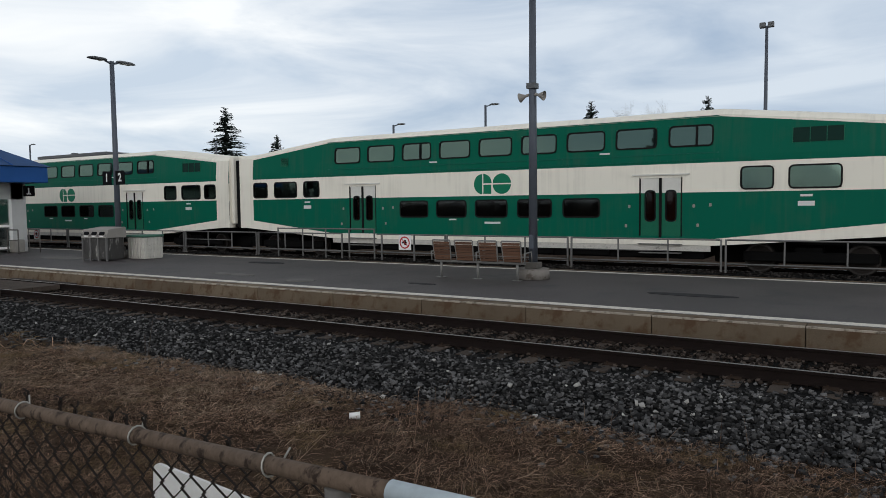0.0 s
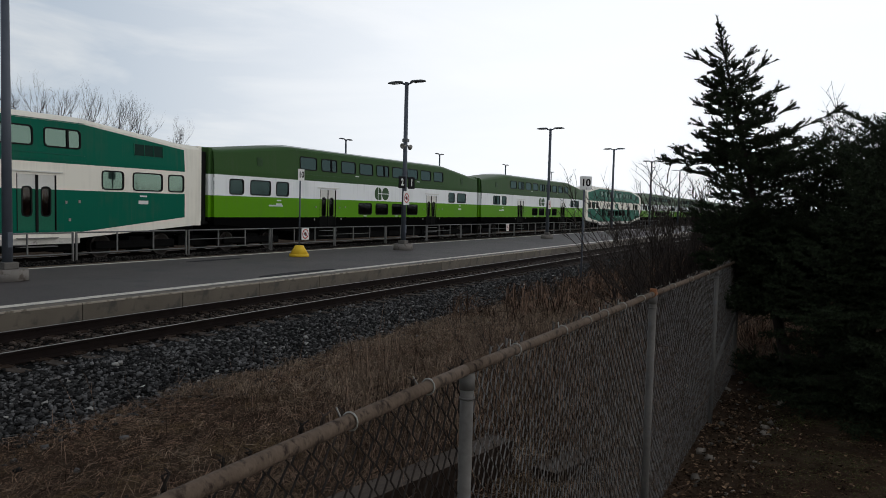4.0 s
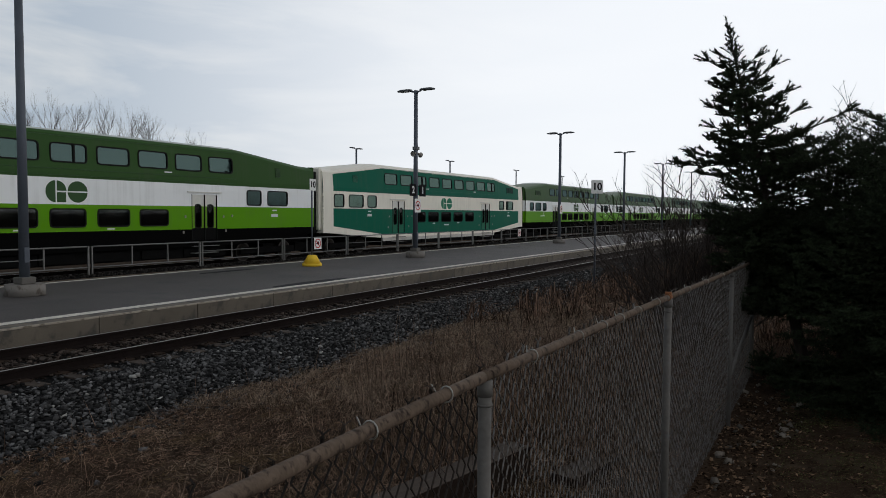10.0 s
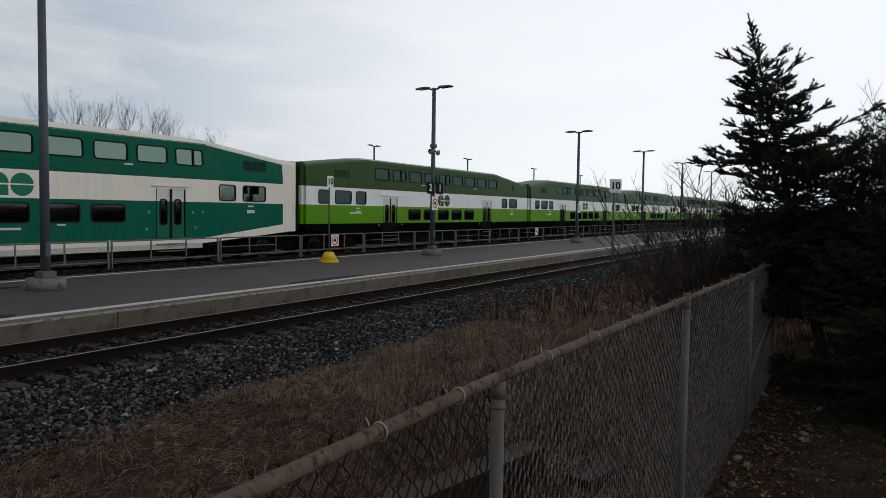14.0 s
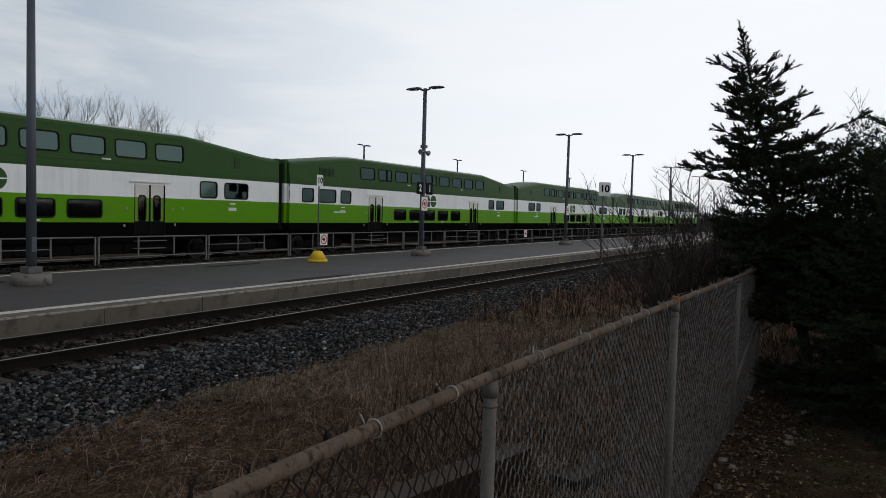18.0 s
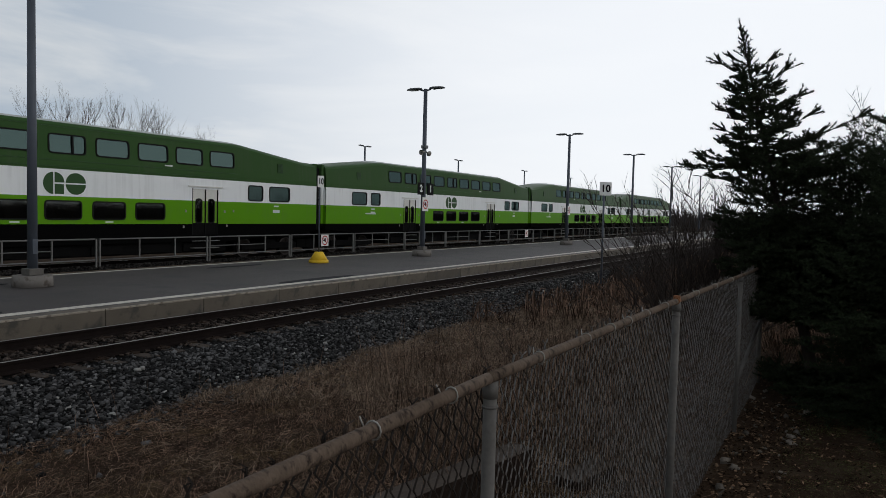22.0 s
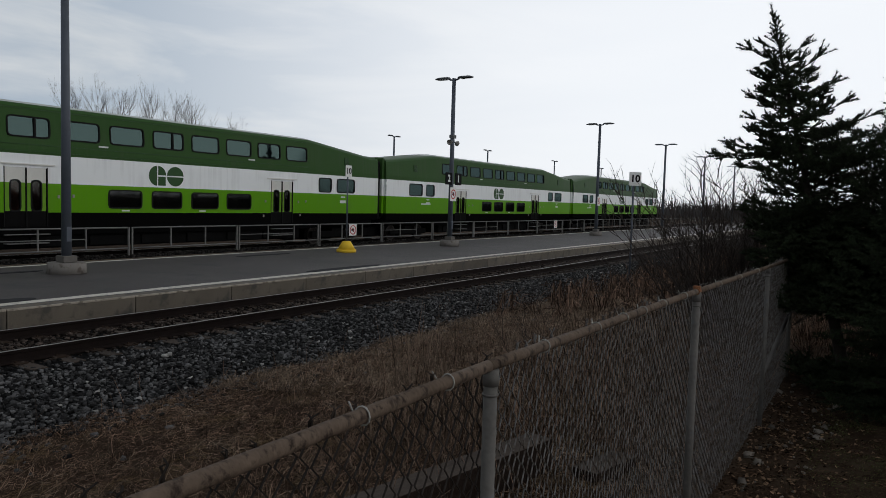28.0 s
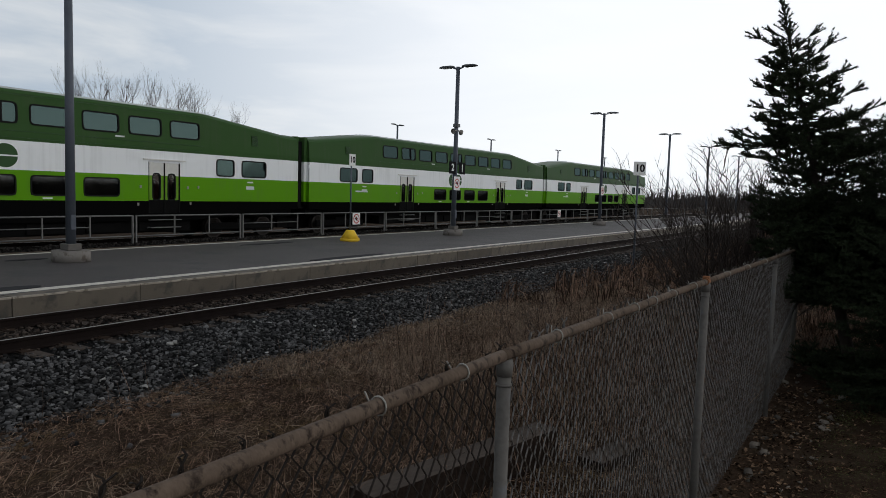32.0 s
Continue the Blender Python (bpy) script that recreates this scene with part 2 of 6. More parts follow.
M_ground = mat("soil", (0.046, 0.029, 0.019), 0.95, vary=0.75, scale=1.6, fine=70, bump=0.9, spec=0.04, stain=(0.070, 0.049, 0.032), stain_at=0.55, dist=0.03)
M_straw = mat("dry_grass", (0.245, 0.161, 0.112), 0.9, stain=(0.15, 0.105, 0.055), stain_at=0.56, vary=0.5, scale=0.7, fine=20, bump=0, spec=0.04, island=0.9, skew=2.5)
M_twig = mat("bare_twigs", (0.056, 0.046, 0.041), 0.9, vary=0.3, scale=4, fine=40, bump=0.1, spec=0.04, island=0.3)
M_leaf = mat("dead_leaves", (0.14, 0.09, 0.056), 0.9, vary=0.3, scale=8, fine=60, bump=0.1, spec=0.04, island=0.9, skew=2.5)
M_stone = mat("ballast_stone", (0.091, 0.089, 0.089), 0.85, vary=0.35, scale=6, fine=80, bump=0.4, spec=0.08, island=0.85, skew=2.4)
M_dustystone = mat("dusty_ballast_stone", (0.06, 0.047, 0.040), 0.9, vary=0.35, scale=6, fine=80, bump=0.4, spec=0.04, island=0.8, skew=2.2)
M_pale = mat("pale_stone", (0.36, 0.35, 0.33), 0.85, vary=0.2, scale=12, fine=90, bump=0.3, spec=0.08, island=0.3)
# ballast bed near black: the shade between the stones is put into its colour
M_gapshade = mat("ballast_bed", (0.010, 0.010, 0.010), 0.95, vary=0.6, scale=9, fine=26, bump=1.0, spec=0.04, dist=0.05)
M_tie = mat("tie_timber", (0.055, 0.043, 0.035), 0.9, vary=0.35, scale=3, fine=50, bump=0.4, stretch=(1, 0.2, 1), island=0.3)
M_railside = mat("rail_rust", (0.014, 0.010, 0.009), 0.8, spec=0.05, vary=0.3, scale=6, fine=90, bump=0.2)
M_railtop = mat("rail_polished", (0.25, 0.23, 0.21), 0.5, metal=1.0, vary=0.1, scale=3, fine=70, bump=0.03, stretch=(0.1, 4, 1))
M_asphalt = mat("platform_asphalt", (0.068, 0.060, 0.059), 0.62, vary=0.32, scale=0.5, fine=90, bump=0.35, spec=0.2, stain=(0.048, 0.046, 0.047), stain_at=0.6)
M_coping = mat("coping_concrete", (0.128, 0.098, 0.068), 0.85, vary=0.25, scale=1.5, fine=50, bump=0.25, stain=(0.085, 0.052, 0.03), stain_at=0.56, island=0.22)
M_concrete = mat("concrete", (0.19, 0.175, 0.16), 0.85, vary=0.2, scale=4, fine=70, bump=0.25, stain=(0.10, 0.085, 0.072), stain_at=0.58)
M_line = mat("line_paint", (0.60, 0.565, 0.50), 0.7, vary=0.15, scale=5, fine=80, bump=0.1, stain=(0.3, 0.29, 0.28), stain_at=0.6)
M_galv = mat("galvanised", (0.122, 0.113, 0.104), 0.7, metal=0.15, vary=0.25, scale=6, fine=50, bump=0.08, stain=(0.13, 0.13, 0.135), stain_at=0.62)
M_pole = mat("pole_grey", (0.088, 0.099, 0.120), 0.5, metal=0.2, vary=0.15, scale=3, fine=40, bump=0.05)
M_railing = mat("railing_steel", (0.155, 0.152, 0.148), 0.6, metal=0.4, vary=0.25, scale=6, fine=50, bump=0.08)
M_lamp = mat("lamp_head", (0.11, 0.115, 0.12), 0.5, metal=0.3, vary=0.15, scale=3, fine=40, bump=0.04)
M_lens = mat("lamp_lens", (0.5, 0.5, 0.48), 0.3, vary=0.05, bump=0)
M_rusty = mat("rusty_rail", (0.116, 0.084, 0.062), 0.8, metal=0.05, vary=0.3, scale=19, fine=90, bump=0.3, stain=(0.03, 0.02, 0.015), stain_at=0.575, stretch=(1.0, 0.7, 0.7))
M_rustwire = mat("rusty_mesh_wire", (0.020, 0.015, 0.012), 0.8, vary=0.4, scale=2, fine=40, bump=0, stain=(0.05, 0.036, 0.028), stain_at=0.6)
M_wire = mat("mesh_wire", (0.145, 0.135, 0.127), 0.6, metal=0.3, vary=0.35, scale=12, fine=60, bump=0, stain=(0.06, 0.045, 0.035), stain_at=0.52)
M_bluegrey = mat("rail_sleeve", (0.46, 0.52, 0.55), 0.5, metal=0.2, vary=0.15, scale=10, fine=60, bump=0.06)
M_yellow = mat("yellow_plastic", (0.72, 0.47, 0.035), 0.55, vary=0.12, scale=6, fine=60, bump=0.06)
M_white = mat("sign_white", (0.74, 0.735, 0.72), 0.55, vary=0.08, scale=5, fine=60, bump=0.02)
M_black = mat("sign_black", (0.005, 0.005, 0.006), 0.6, vary=0.1, bump=0.02, spec=0.05)
M_red = mat("sign_red", (0.42, 0.03, 0.03), 0.55, vary=0.08, bump=0)
M_rubber = mat("rubber", (0.010, 0.010, 0.010), 0.6, spec=0.06, vary=0.15, bump=0.05)
M_under = mat("underframe", (0.006, 0.006, 0.006), 0.9, vary=0.3, scale=4, fine=40, bump=0.2, spec=0.04)
M_wheel = mat("wheel_steel", (0.022, 0.018, 0.016), 0.7, metal=0.2, vary=0.2, scale=6, fine=60, bump=0.1)
M_rimglint = mat("rim_glint", (0.05, 0.045, 0.042), 0.5, metal=0.5, vary=0.4, scale=4, fine=50, bump=0.1)
M_step = mat("step_steel", (0.16, 0.16, 0.155), 0.6, metal=0.3, vary=0.3, scale=5, fine=50, bump=0.1)
M_slat = mat("bench_timber", (0.095, 0.048, 0.029), 0.65, vary=0.3, scale=4, fine=50, bump=0.2, stretch=(0.2, 1, 1), island=0.2)
M_bark = mat("spruce_bark", (0.030, 0.024, 0.020), 0.95, vary=0.35, scale=8, fine=60, bump=0.6)
M_needle = mat("spruce_needles", (0.020, 0.028, 0.013), 0.8, vary=0.4, scale=1.2, fine=20, bump=0, spec=0.15, island=0.5)
M_fartree = mat("far_conifer", (0.018, 0.026, 0.022), 0.9, vary=0.3, scale=2, fine=10, bump=0, island=0.4)
M_farbare = mat("far_bare_tree", (0.075, 0.063, 0.058), 0.95, vary=0.2, scale=2, fine=10, bump=0)
M_farwood = mat("far_wood", (0.065, 0.06, 0.058), 0.95, vary=0.4, scale=0.3, fine=2, bump=0, island=0.3)
M_blue = mat("blue_fascia", (0.012, 0.07, 0.24), 0.45, vary=0.12, scale=2, fine=30, bump=0.03)
M_blueroof = mat("blue_roofing", (0.02, 0.06, 0.16), 0.5, vary=0.2, scale=2, fine=30, bump=0.06)
M_wallgrey = mat("shelter_panel", (0.46, 0.46, 0.45), 0.6, vary=0.12, scale=2, fine=30, bump=0.06)
M_binpanel = mat("bin_panel", (0.06, 0.058, 0.056), 0.5, metal=0.3, vary=0.35, scale=3, fine=40, bump=0.1, stain=(0.3, 0.29, 0.27), stain_at=0.62, stretch=(1.5, 1.5, 0.4))
M_bintop = mat("bin_top", (0.25, 0.235, 0.215), 0.6, vary=0.15, scale=4, fine=50, bump=0.1)
M_crate = mat("crate_slats", (0.5, 0.48, 0.44), 0.7, vary=0.2, scale=4, fine=50, bump=0.15, stain=(0.25, 0.24, 0.22))
M_beam = mat("weathered_beam", (0.062, 0.048, 0.039), 0.9, vary=0.35, scale=3, fine=40, bump=0.5, stretch=(0.3, 1, 1))
M_deck = mat("coach_interior", (0.05, 0.055, 0.055), 0.8, vary=0.1, bump=0)
M_seat = mat("seat_cloth", (0.03, 0.05, 0.08), 0.9, vary=0.2, bump=0.05)
M_logo_t = mat("logo_green", (0.006, 0.16, 0.088), 0.45, vary=0.08, bump=0)
M_logo_l = mat("logo_dark", (0.03, 0.075, 0.025), 0.45, vary=0.08, bump=0)
M_rib = mat("side_rib", (0.003, 0.10, 0.068), 0.5, vary=0.1, bump=0)
M_bar = mat("lettering_white", (0.6, 0.62, 0.6), 0.5, vary=0.05, bump=0)
M_building = mat("far_building", (0.3, 0.3, 0.31), 0.8, vary=0.1, scale=0.2, fine=2, bump=0)
M_teal, M_lime = livery("teal_livery", "teal"), livery("lime_livery", "lime")
M_door_t = mat("door_teal", (0.008, 0.115, 0.066), 0.45, vary=0.12, scale=2, fine=30, bump=0.03)
M_door_l = mat("door_lime", (0.12, 0.27, 0.015), 0.45, vary=0.12, scale=2, fine=30, bump=0.03)
M_door_w = mat("door_white", (0.62, 0.61, 0.57), 0.45, vary=0.1, scale=2, fine=30, bump=0.03)
M_glass_t = pane("coach_glass_clear", (0.12, 0.17, 0.155), 0.36, (0.21, 0.31, 0.265))
M_glass_l = pane("coach_glass_dark", (0.09, 0.13, 0.125), 0.26, (0.13, 0.20, 0.195))
M_glass_low = pane("coach_glass_low", (0.13, 0.14, 0.14), 0.07, (0.4, 0.43, 0.43))
M_glass_door = pane("door_glass", (0.5, 0.45, 0.42), 0.02, (0.4, 0.42, 0.42))
M_vestibule = mat("vestibule_panel", (0.30, 0.10, 0.06), 0.6, vary=0.4, scale=3, fine=20, bump=0)
M_clear = pane("clear_glass", (0.7, 0.74, 0.74), 0.2, (0.8, 0.84, 0.84))
M_vent_t = mat("vent_teal", (0.001, 0.022, 0.016), 0.6, vary=0.15, bump=0.05)
M_vent_l = mat("vent_green", (0.014, 0.034, 0.012), 0.6, vary=0.15, bump=0.05)

# ---- builders ----


def mesh_of(name, bm, *materials):
    me = bpy.data.meshes.new(name)
    bm.normal_update()
    bm.to_mesh(me)
    bm.free()
    for m in materials:
        me.materials.append(m)
    return me


def part(name, bm, material, parent=None, label="", at=None):
    """Links a bmesh, or a mesh that is shared, as one object under a thing."""
    me = bm if isinstance(bm, bpy.types.Mesh) else mesh_of(name, bm, material)
    ob = new(name, me)
    ob.parent = parent
    if at is not None:
        ob.matrix_basis = at
    return tagged(ob, label) if label else ob


def thing(name, label, category, m=None, group="", kind=""):
    ob = new(name)
    ob.empty_display_size = 0.1
    if m is not None:
        ob.matrix_basis = m
    return tagged(ob, label, category, group, kind)


def box(bm, x0, x1, y0, y1, z0, z1, mi=0, bevel=0.0):
    v = [bm.verts.new((x, y, z)) for z in (z0, z1) for x, y in ((x0, y0), (x1, y0), (x1, y1), (x0, y1))]
    fs = [bm.faces.new([v[i] for i in q]) for q in ((3, 2, 1, 0), (4, 5, 6, 7), (0, 1, 5, 4), (1, 2, 6, 5), (2, 3, 7, 6), (3, 0, 4, 7))]
    for f in fs:
        f.material_index = mi
    if bevel:
        bmesh.ops.bevel(bm, geom=list({e for f in fs for e in f.edges}), offset=bevel, segments=2, affect="EDGES", profile=0.5)
    return bm


def tube(bm, p, q, r0, r1=None, n=8, caps=True, mi=0):
    p, q = Vector(p), Vector(q)
    r1 = r0 if r1 is None else r1
    d = (q - p).normalized()
    a = d.orthogonal().normalized()
    b = d.cross(a)
    rings = []
    for c, r in ((p, r0), (q, r1)):
        rings.append([bm.verts.new(c + r * (math.cos(2 * math.pi * i / n) * a + math.sin(2 * math.pi * i / n) * b)) for i in range(n)])
    for i in range(n):
        f = bm.faces.new((rings[0][i], rings[0][(i + 1) % n], rings[1][(i + 1) % n], rings[1][i]))
        f.smooth, f.material_index = n > 6, mi
    if caps:
        bm.faces.new(rings[0][::-1]).material_index = mi
        bm.faces.new(rings[1]).material_index = mi
    return bm


def B():
    return bmesh.new()


def rounded(w, h, r, n=4):
    """Corners of a rounded rectangle, round its centre, in the plane of x and z."""
    pts = []
    for cx, cz, a0 in ((w / 2 - r, h / 2 - r, 0), (-w / 2 + r, h / 2 - r, 90), (-w / 2 + r, -h / 2 + r, 180), (w / 2 - r, -h / 2 + r, 270)):
        for i in range(n + 1):
            a = radians(a0 + 90 * i / n)
            pts.append((cx + r * math.cos(a), cz + r * math.sin(a)))
    return pts


def ring_mesh(name, w, h, r, edge, depth, material):
    """A rubber or metal frame round a window: a rounded ring with depth; its face looks along -y."""
    bm = B()
    o, i = rounded(w + 2 * edge, h + 2 * edge, r + edge), rounded(w, h, r)
    loops = [[bm.verts.new((x, y, z)) for x, z in pts] for pts, y in ((o, 0.03), (o, -depth), (i, -depth), (i, 0.05))]
    n = len(o)
    for a, b in ((0, 1), (1, 2), (2, 3)):
        for k in range(n):
            bm.faces.new((loops[a][k], loops[a][(k + 1) % n], loops[b][(k + 1) % n], loops[b][k]))
    return mesh_of(name, bm, material)


def plate_mesh(name, w, h, r, depth, material):
    """A thin rounded plate with its face along -y."""
    bm = B()
    pts = rounded(w, h, r)
    f, k = [bm.verts.new((x, -depth, z)) for x, z in pts], [bm.verts.new((x, 0, z)) for x, z in pts]
    bm.faces.new(f)
    bm.faces.new(k[::-1])
    for i in range(len(pts)):
        j = (i + 1) % len(pts)
        bm.faces.new((f[j], f[i], k[i], k[j]))
    return mesh_of(name, bm, material)


def bulk(name, verts, faces, material, label, category, kind="stuff", parent=None, smooth=False):
    me = bpy.data.meshes.new(name)
    me.from_pydata(verts, [], faces)
    me.materials.append(material)
    ob = new(name, me)
    ob.parent = parent
    return tagged(ob, label, category, "", kind)


def words(name, text, size, material, parent, m):
    cu = bpy.data.curves.new(name, "FONT")
    cu.body, cu.size, cu.align_x, cu.align_y, cu.extrude = text, size, "CENTER", "CENTER", 0.002
    cu.offset = size * 0.028
    cu.materials.append(material)
    ob = new(name, cu)
    ob.parent, ob.matrix_basis = parent, m
    return ob


def wire(bm, pts, r, n=5):
    """A bent wire as one closed skin along its points."""
    pts = [Vector(p) for p in pts]
    rings = []
    for i, p in enumerate(pts):
        d = (pts[min(i + 1, len(pts) - 1)] - pts[max(i - 1, 0)]).normalized()
        a = d.cross(Vector((0.9, 0.1, 0.42))).normalized()
        b = d.cross(a)
        rings.append([bm.verts.new(p + r * (math.cos(2 * math.pi * k / n) * a + math.sin(2 * math.pi * k / n) * b)) for k in range(n)])
    for u, v in zip(rings, rings[1:]):
        for k in range(n):
            bm.faces.new((u[k], u[(k + 1) % n], v[(k + 1) % n], v[k]))
    bm.faces.new(rings[0][::-1])
    bm.faces.new(rings[-1])
    return bm

# ---- ground and track ----
RAIL_N, RAIL_F = 9.719, 11.223      # the near track's rails
TRAIN_Y = 23.41                     # the middle of the far track
PZ = 0.19                           # top of the platform
EDGE_Y = 11.96


def ground_z(x, y):
    base = np.interp(y, (-400, -30, -4, 1.0, 3.0, 4.6, 6.2, 7.3, 28, 36, 2000), (0.4, 0.3, 0.06, 0.0, -0.02, -0.05, -0.2, -0.36, -0.4, -0.1, -0.1))
    near = math.exp(-((x - 2) / 22) ** 2) * (1 if -6 < y < 8 else 0)
    return base + near * (0.09 * noise.noise((x * 0.5, y * 0.5, 0.3)) + 0.035 * noise.noise((x * 2.1, y * 2.1, 4.0)))


def build_ground():
    xs = sorted({*np.arange(-16, 20.01, 0.22).round(2), *np.arange(-60, -16, 2.0), *np.arange(21, 80, 3.0), -2500, -1200, -500, -220, -110, 110, 220, 500, 1200, 2500})
    ys = sorted({*np.arange(-3, 8.01, 0.2).round(2), -2000, -700, -200, -60, -20, -8, 10, 15, 22, 28, 32, 40, 60, 100, 180, 320, 600, 1200, 2500})
    vs = [(x, y, ground_z(x, y)) for y in ys for x in xs]
    n = len(xs)
    fs = [(j * n + i, j * n + i + 1, (j + 1) * n + i + 1, (j + 1) * n + i) for j in range(len(ys) - 1) for i in range(n - 1)]
    bulk("ground", vs, fs, M_ground, "brown bare soil with dead grass reaching the horizon", "ground", "structure")


def strip(name, profile, x0, x1, material, label, category, step=4.0):
    xs = [x0, *np.arange(-60, 90, step), x1]
    vs = [(x, y, z) for y, z in profile for x in xs]
    n = len(xs)
    fs = [(j * n + i, j * n + i + 1, (j + 1) * n + i + 1, (j + 1) * n + i) for j in range(len(profile) - 1) for i in range(n - 1)]
    return bulk(name, vs, fs, material, label, category, "structure")


build_ground()
strip("ballast_bed", ((7.05, -0.42), (7.45, -0.33), (8.7, -0.2), (9.1, -0.185), (12.1, -0.18)), -700, 700, M_gapshade, "near-black sheet under the near stones, coloured for the shade in their gaps", "ballast")
strip("ballast_bed_far", ((18.8, -0.1), (19.2, 0.1), (19.7, 0.17), (20.6, 0.17), (21.6, -0.1), (22.1, -0.16), (25.2, -0.16), (27.5, -0.45)), -700, 700, M_gapshade, "near-black sheet under the far track, with the shade there in its colour", "ballast")


def rail_mesh(x0, x1):
    bm = B()
    prof = [(-0.07, -0.17), (0.07, -0.17), (0.07, -0.155), (0.012, -0.13), (0.012, -0.045), (0.036, -0.035), (0.036, -0.004), (0.03, 0.0), (-0.03, 0.0), (-0.036, -0.004), (-0.036, -0.035), (-0.012, -0.045), (-0.012, -0.13), (-0.07, -0.155)]
    a, b = [bm.verts.new((x0, y, z)) for y, z in prof], [bm.verts.new((x1, y, z)) for y, z in prof]
    for i in range(len(prof)):
        j = (i + 1) % len(prof)
        f = bm.faces.new((a[i], a[j], b[j], b[i]))
        f.material_index = 1 if i == 7 else 0
    bm.faces.new(a[::-1])
    bm.faces.new(b)
    return mesh_of("rail", bm, M_railside, M_railtop)


RAIL = rail_mesh(-700, 700)
tracks = []
for nm, y, lab in (("track_near", (RAIL_N + RAIL_F) / 2, "near railway track of rusty rails on dark ties"), ("track_far", TRAIN_Y, "far railway track of rusty rails on dark ties")):
    tr = thing(nm, lab, "railway track", pose(0, y, 0), kind="structure")
    for s in (-0.752, 0.752):
        part("rail", RAIL, None, tr, "polished steel rail head", pose(0, s, 0))
    tracks.append(tr)

# ---- platform ----
platform = thing("platform", "low asphalt station platform with concrete coping and white edge lines", "platform", kind="structure")
part("paving", box(B(), -260, 150, 12.32, 18.93, -0.45, PZ - 0.004), M_asphalt, platform, "worn dark asphalt")
part("white_line", box(B(), -260, 150, 12.42, 12.68, PZ - 0.02, PZ), M_line, platform, "worn white paint")
part("white_line", box(B(), -260, 150, 18.6, 18.77, PZ - 0.02, PZ), M_line, platform, "worn white paint")
part("kerb", box(B(), -260, 150, 18.931, 19.1, -0.45, PZ + 0.004), M_coping, platform)


def disc(bm, x, y, z, rx, ry, n=20, h=0.01):
    v = [bm.verts.new((x + rx * math.cos(2 * math.pi * i / n), y + ry * math.sin(2 * math.pi * i / n), z + h)) for i in range(n)]
    w = [bm.verts.new((a.co.x, a.co.y, z - 0.01)) for a in v]
    bm.faces.new(v)
    for i in range(n):
        bm.faces.new((w[i], w[(i + 1) % n], v[(i + 1) % n], v[i]))
    return bm


M_patch = mat("asphalt_patch", (0.03, 0.03, 0.032), 0.9, vary=0.25, scale=3, fine=80, bump=0.3)
M_palepatch = mat("pale_patch", (0.135, 0.128, 0.12), 0.85, vary=0.25, scale=3, fine=80, bump=0.2)
for x, y, rx, ry, pale in ((-17.6, 17.15, 0.8, 0.25, 0), (-12.67, 13.5, 0.45, 0.3, 1), (-15.6, 13.9, 0.9, 0.18, 1), (-26.9, 15.6, 1.3, 0.5, 1), (-3.3, 14.9, 0.9, 0.2, 0), (6.3, 12.9, 0.65, 0.22, 0),
                           (7.4, 17.3, 0.5, 0.12, 0), (9.0, 17.3, 0.5, 0.12, 0), (6.8, 15.4, 0.5, 0.08, 0), (15.5, 12.85, 1.6, 0.2, 0), (-9.4, 14.2, 0.4, 0.1, 0), (17.0, 17.6, 1.2, 0.15, 0), (40.0, 17.0, 3.0, 0.2, 1)):
    part("patch", disc(B(), x, y, PZ - 0.002, rx, ry), M_palepatch if pale else M_patch, platform)


# ---- coaches ----
HALF = 12.4
UP_X = [-6.4 + 1.626 * i for i in range(9)]
LOW_5, LOW_4 = [-3.27, -1.66, -0.05, 1.58, 3.22], [-1.61, 0.03, 1.7, 3.36]
ENDS = ((-11.15, 0.8), (-9.7, 1.25), (-8.27, 0.82), (8.44, 0.84), (9.9, 1.27), (11.18, 0.72))


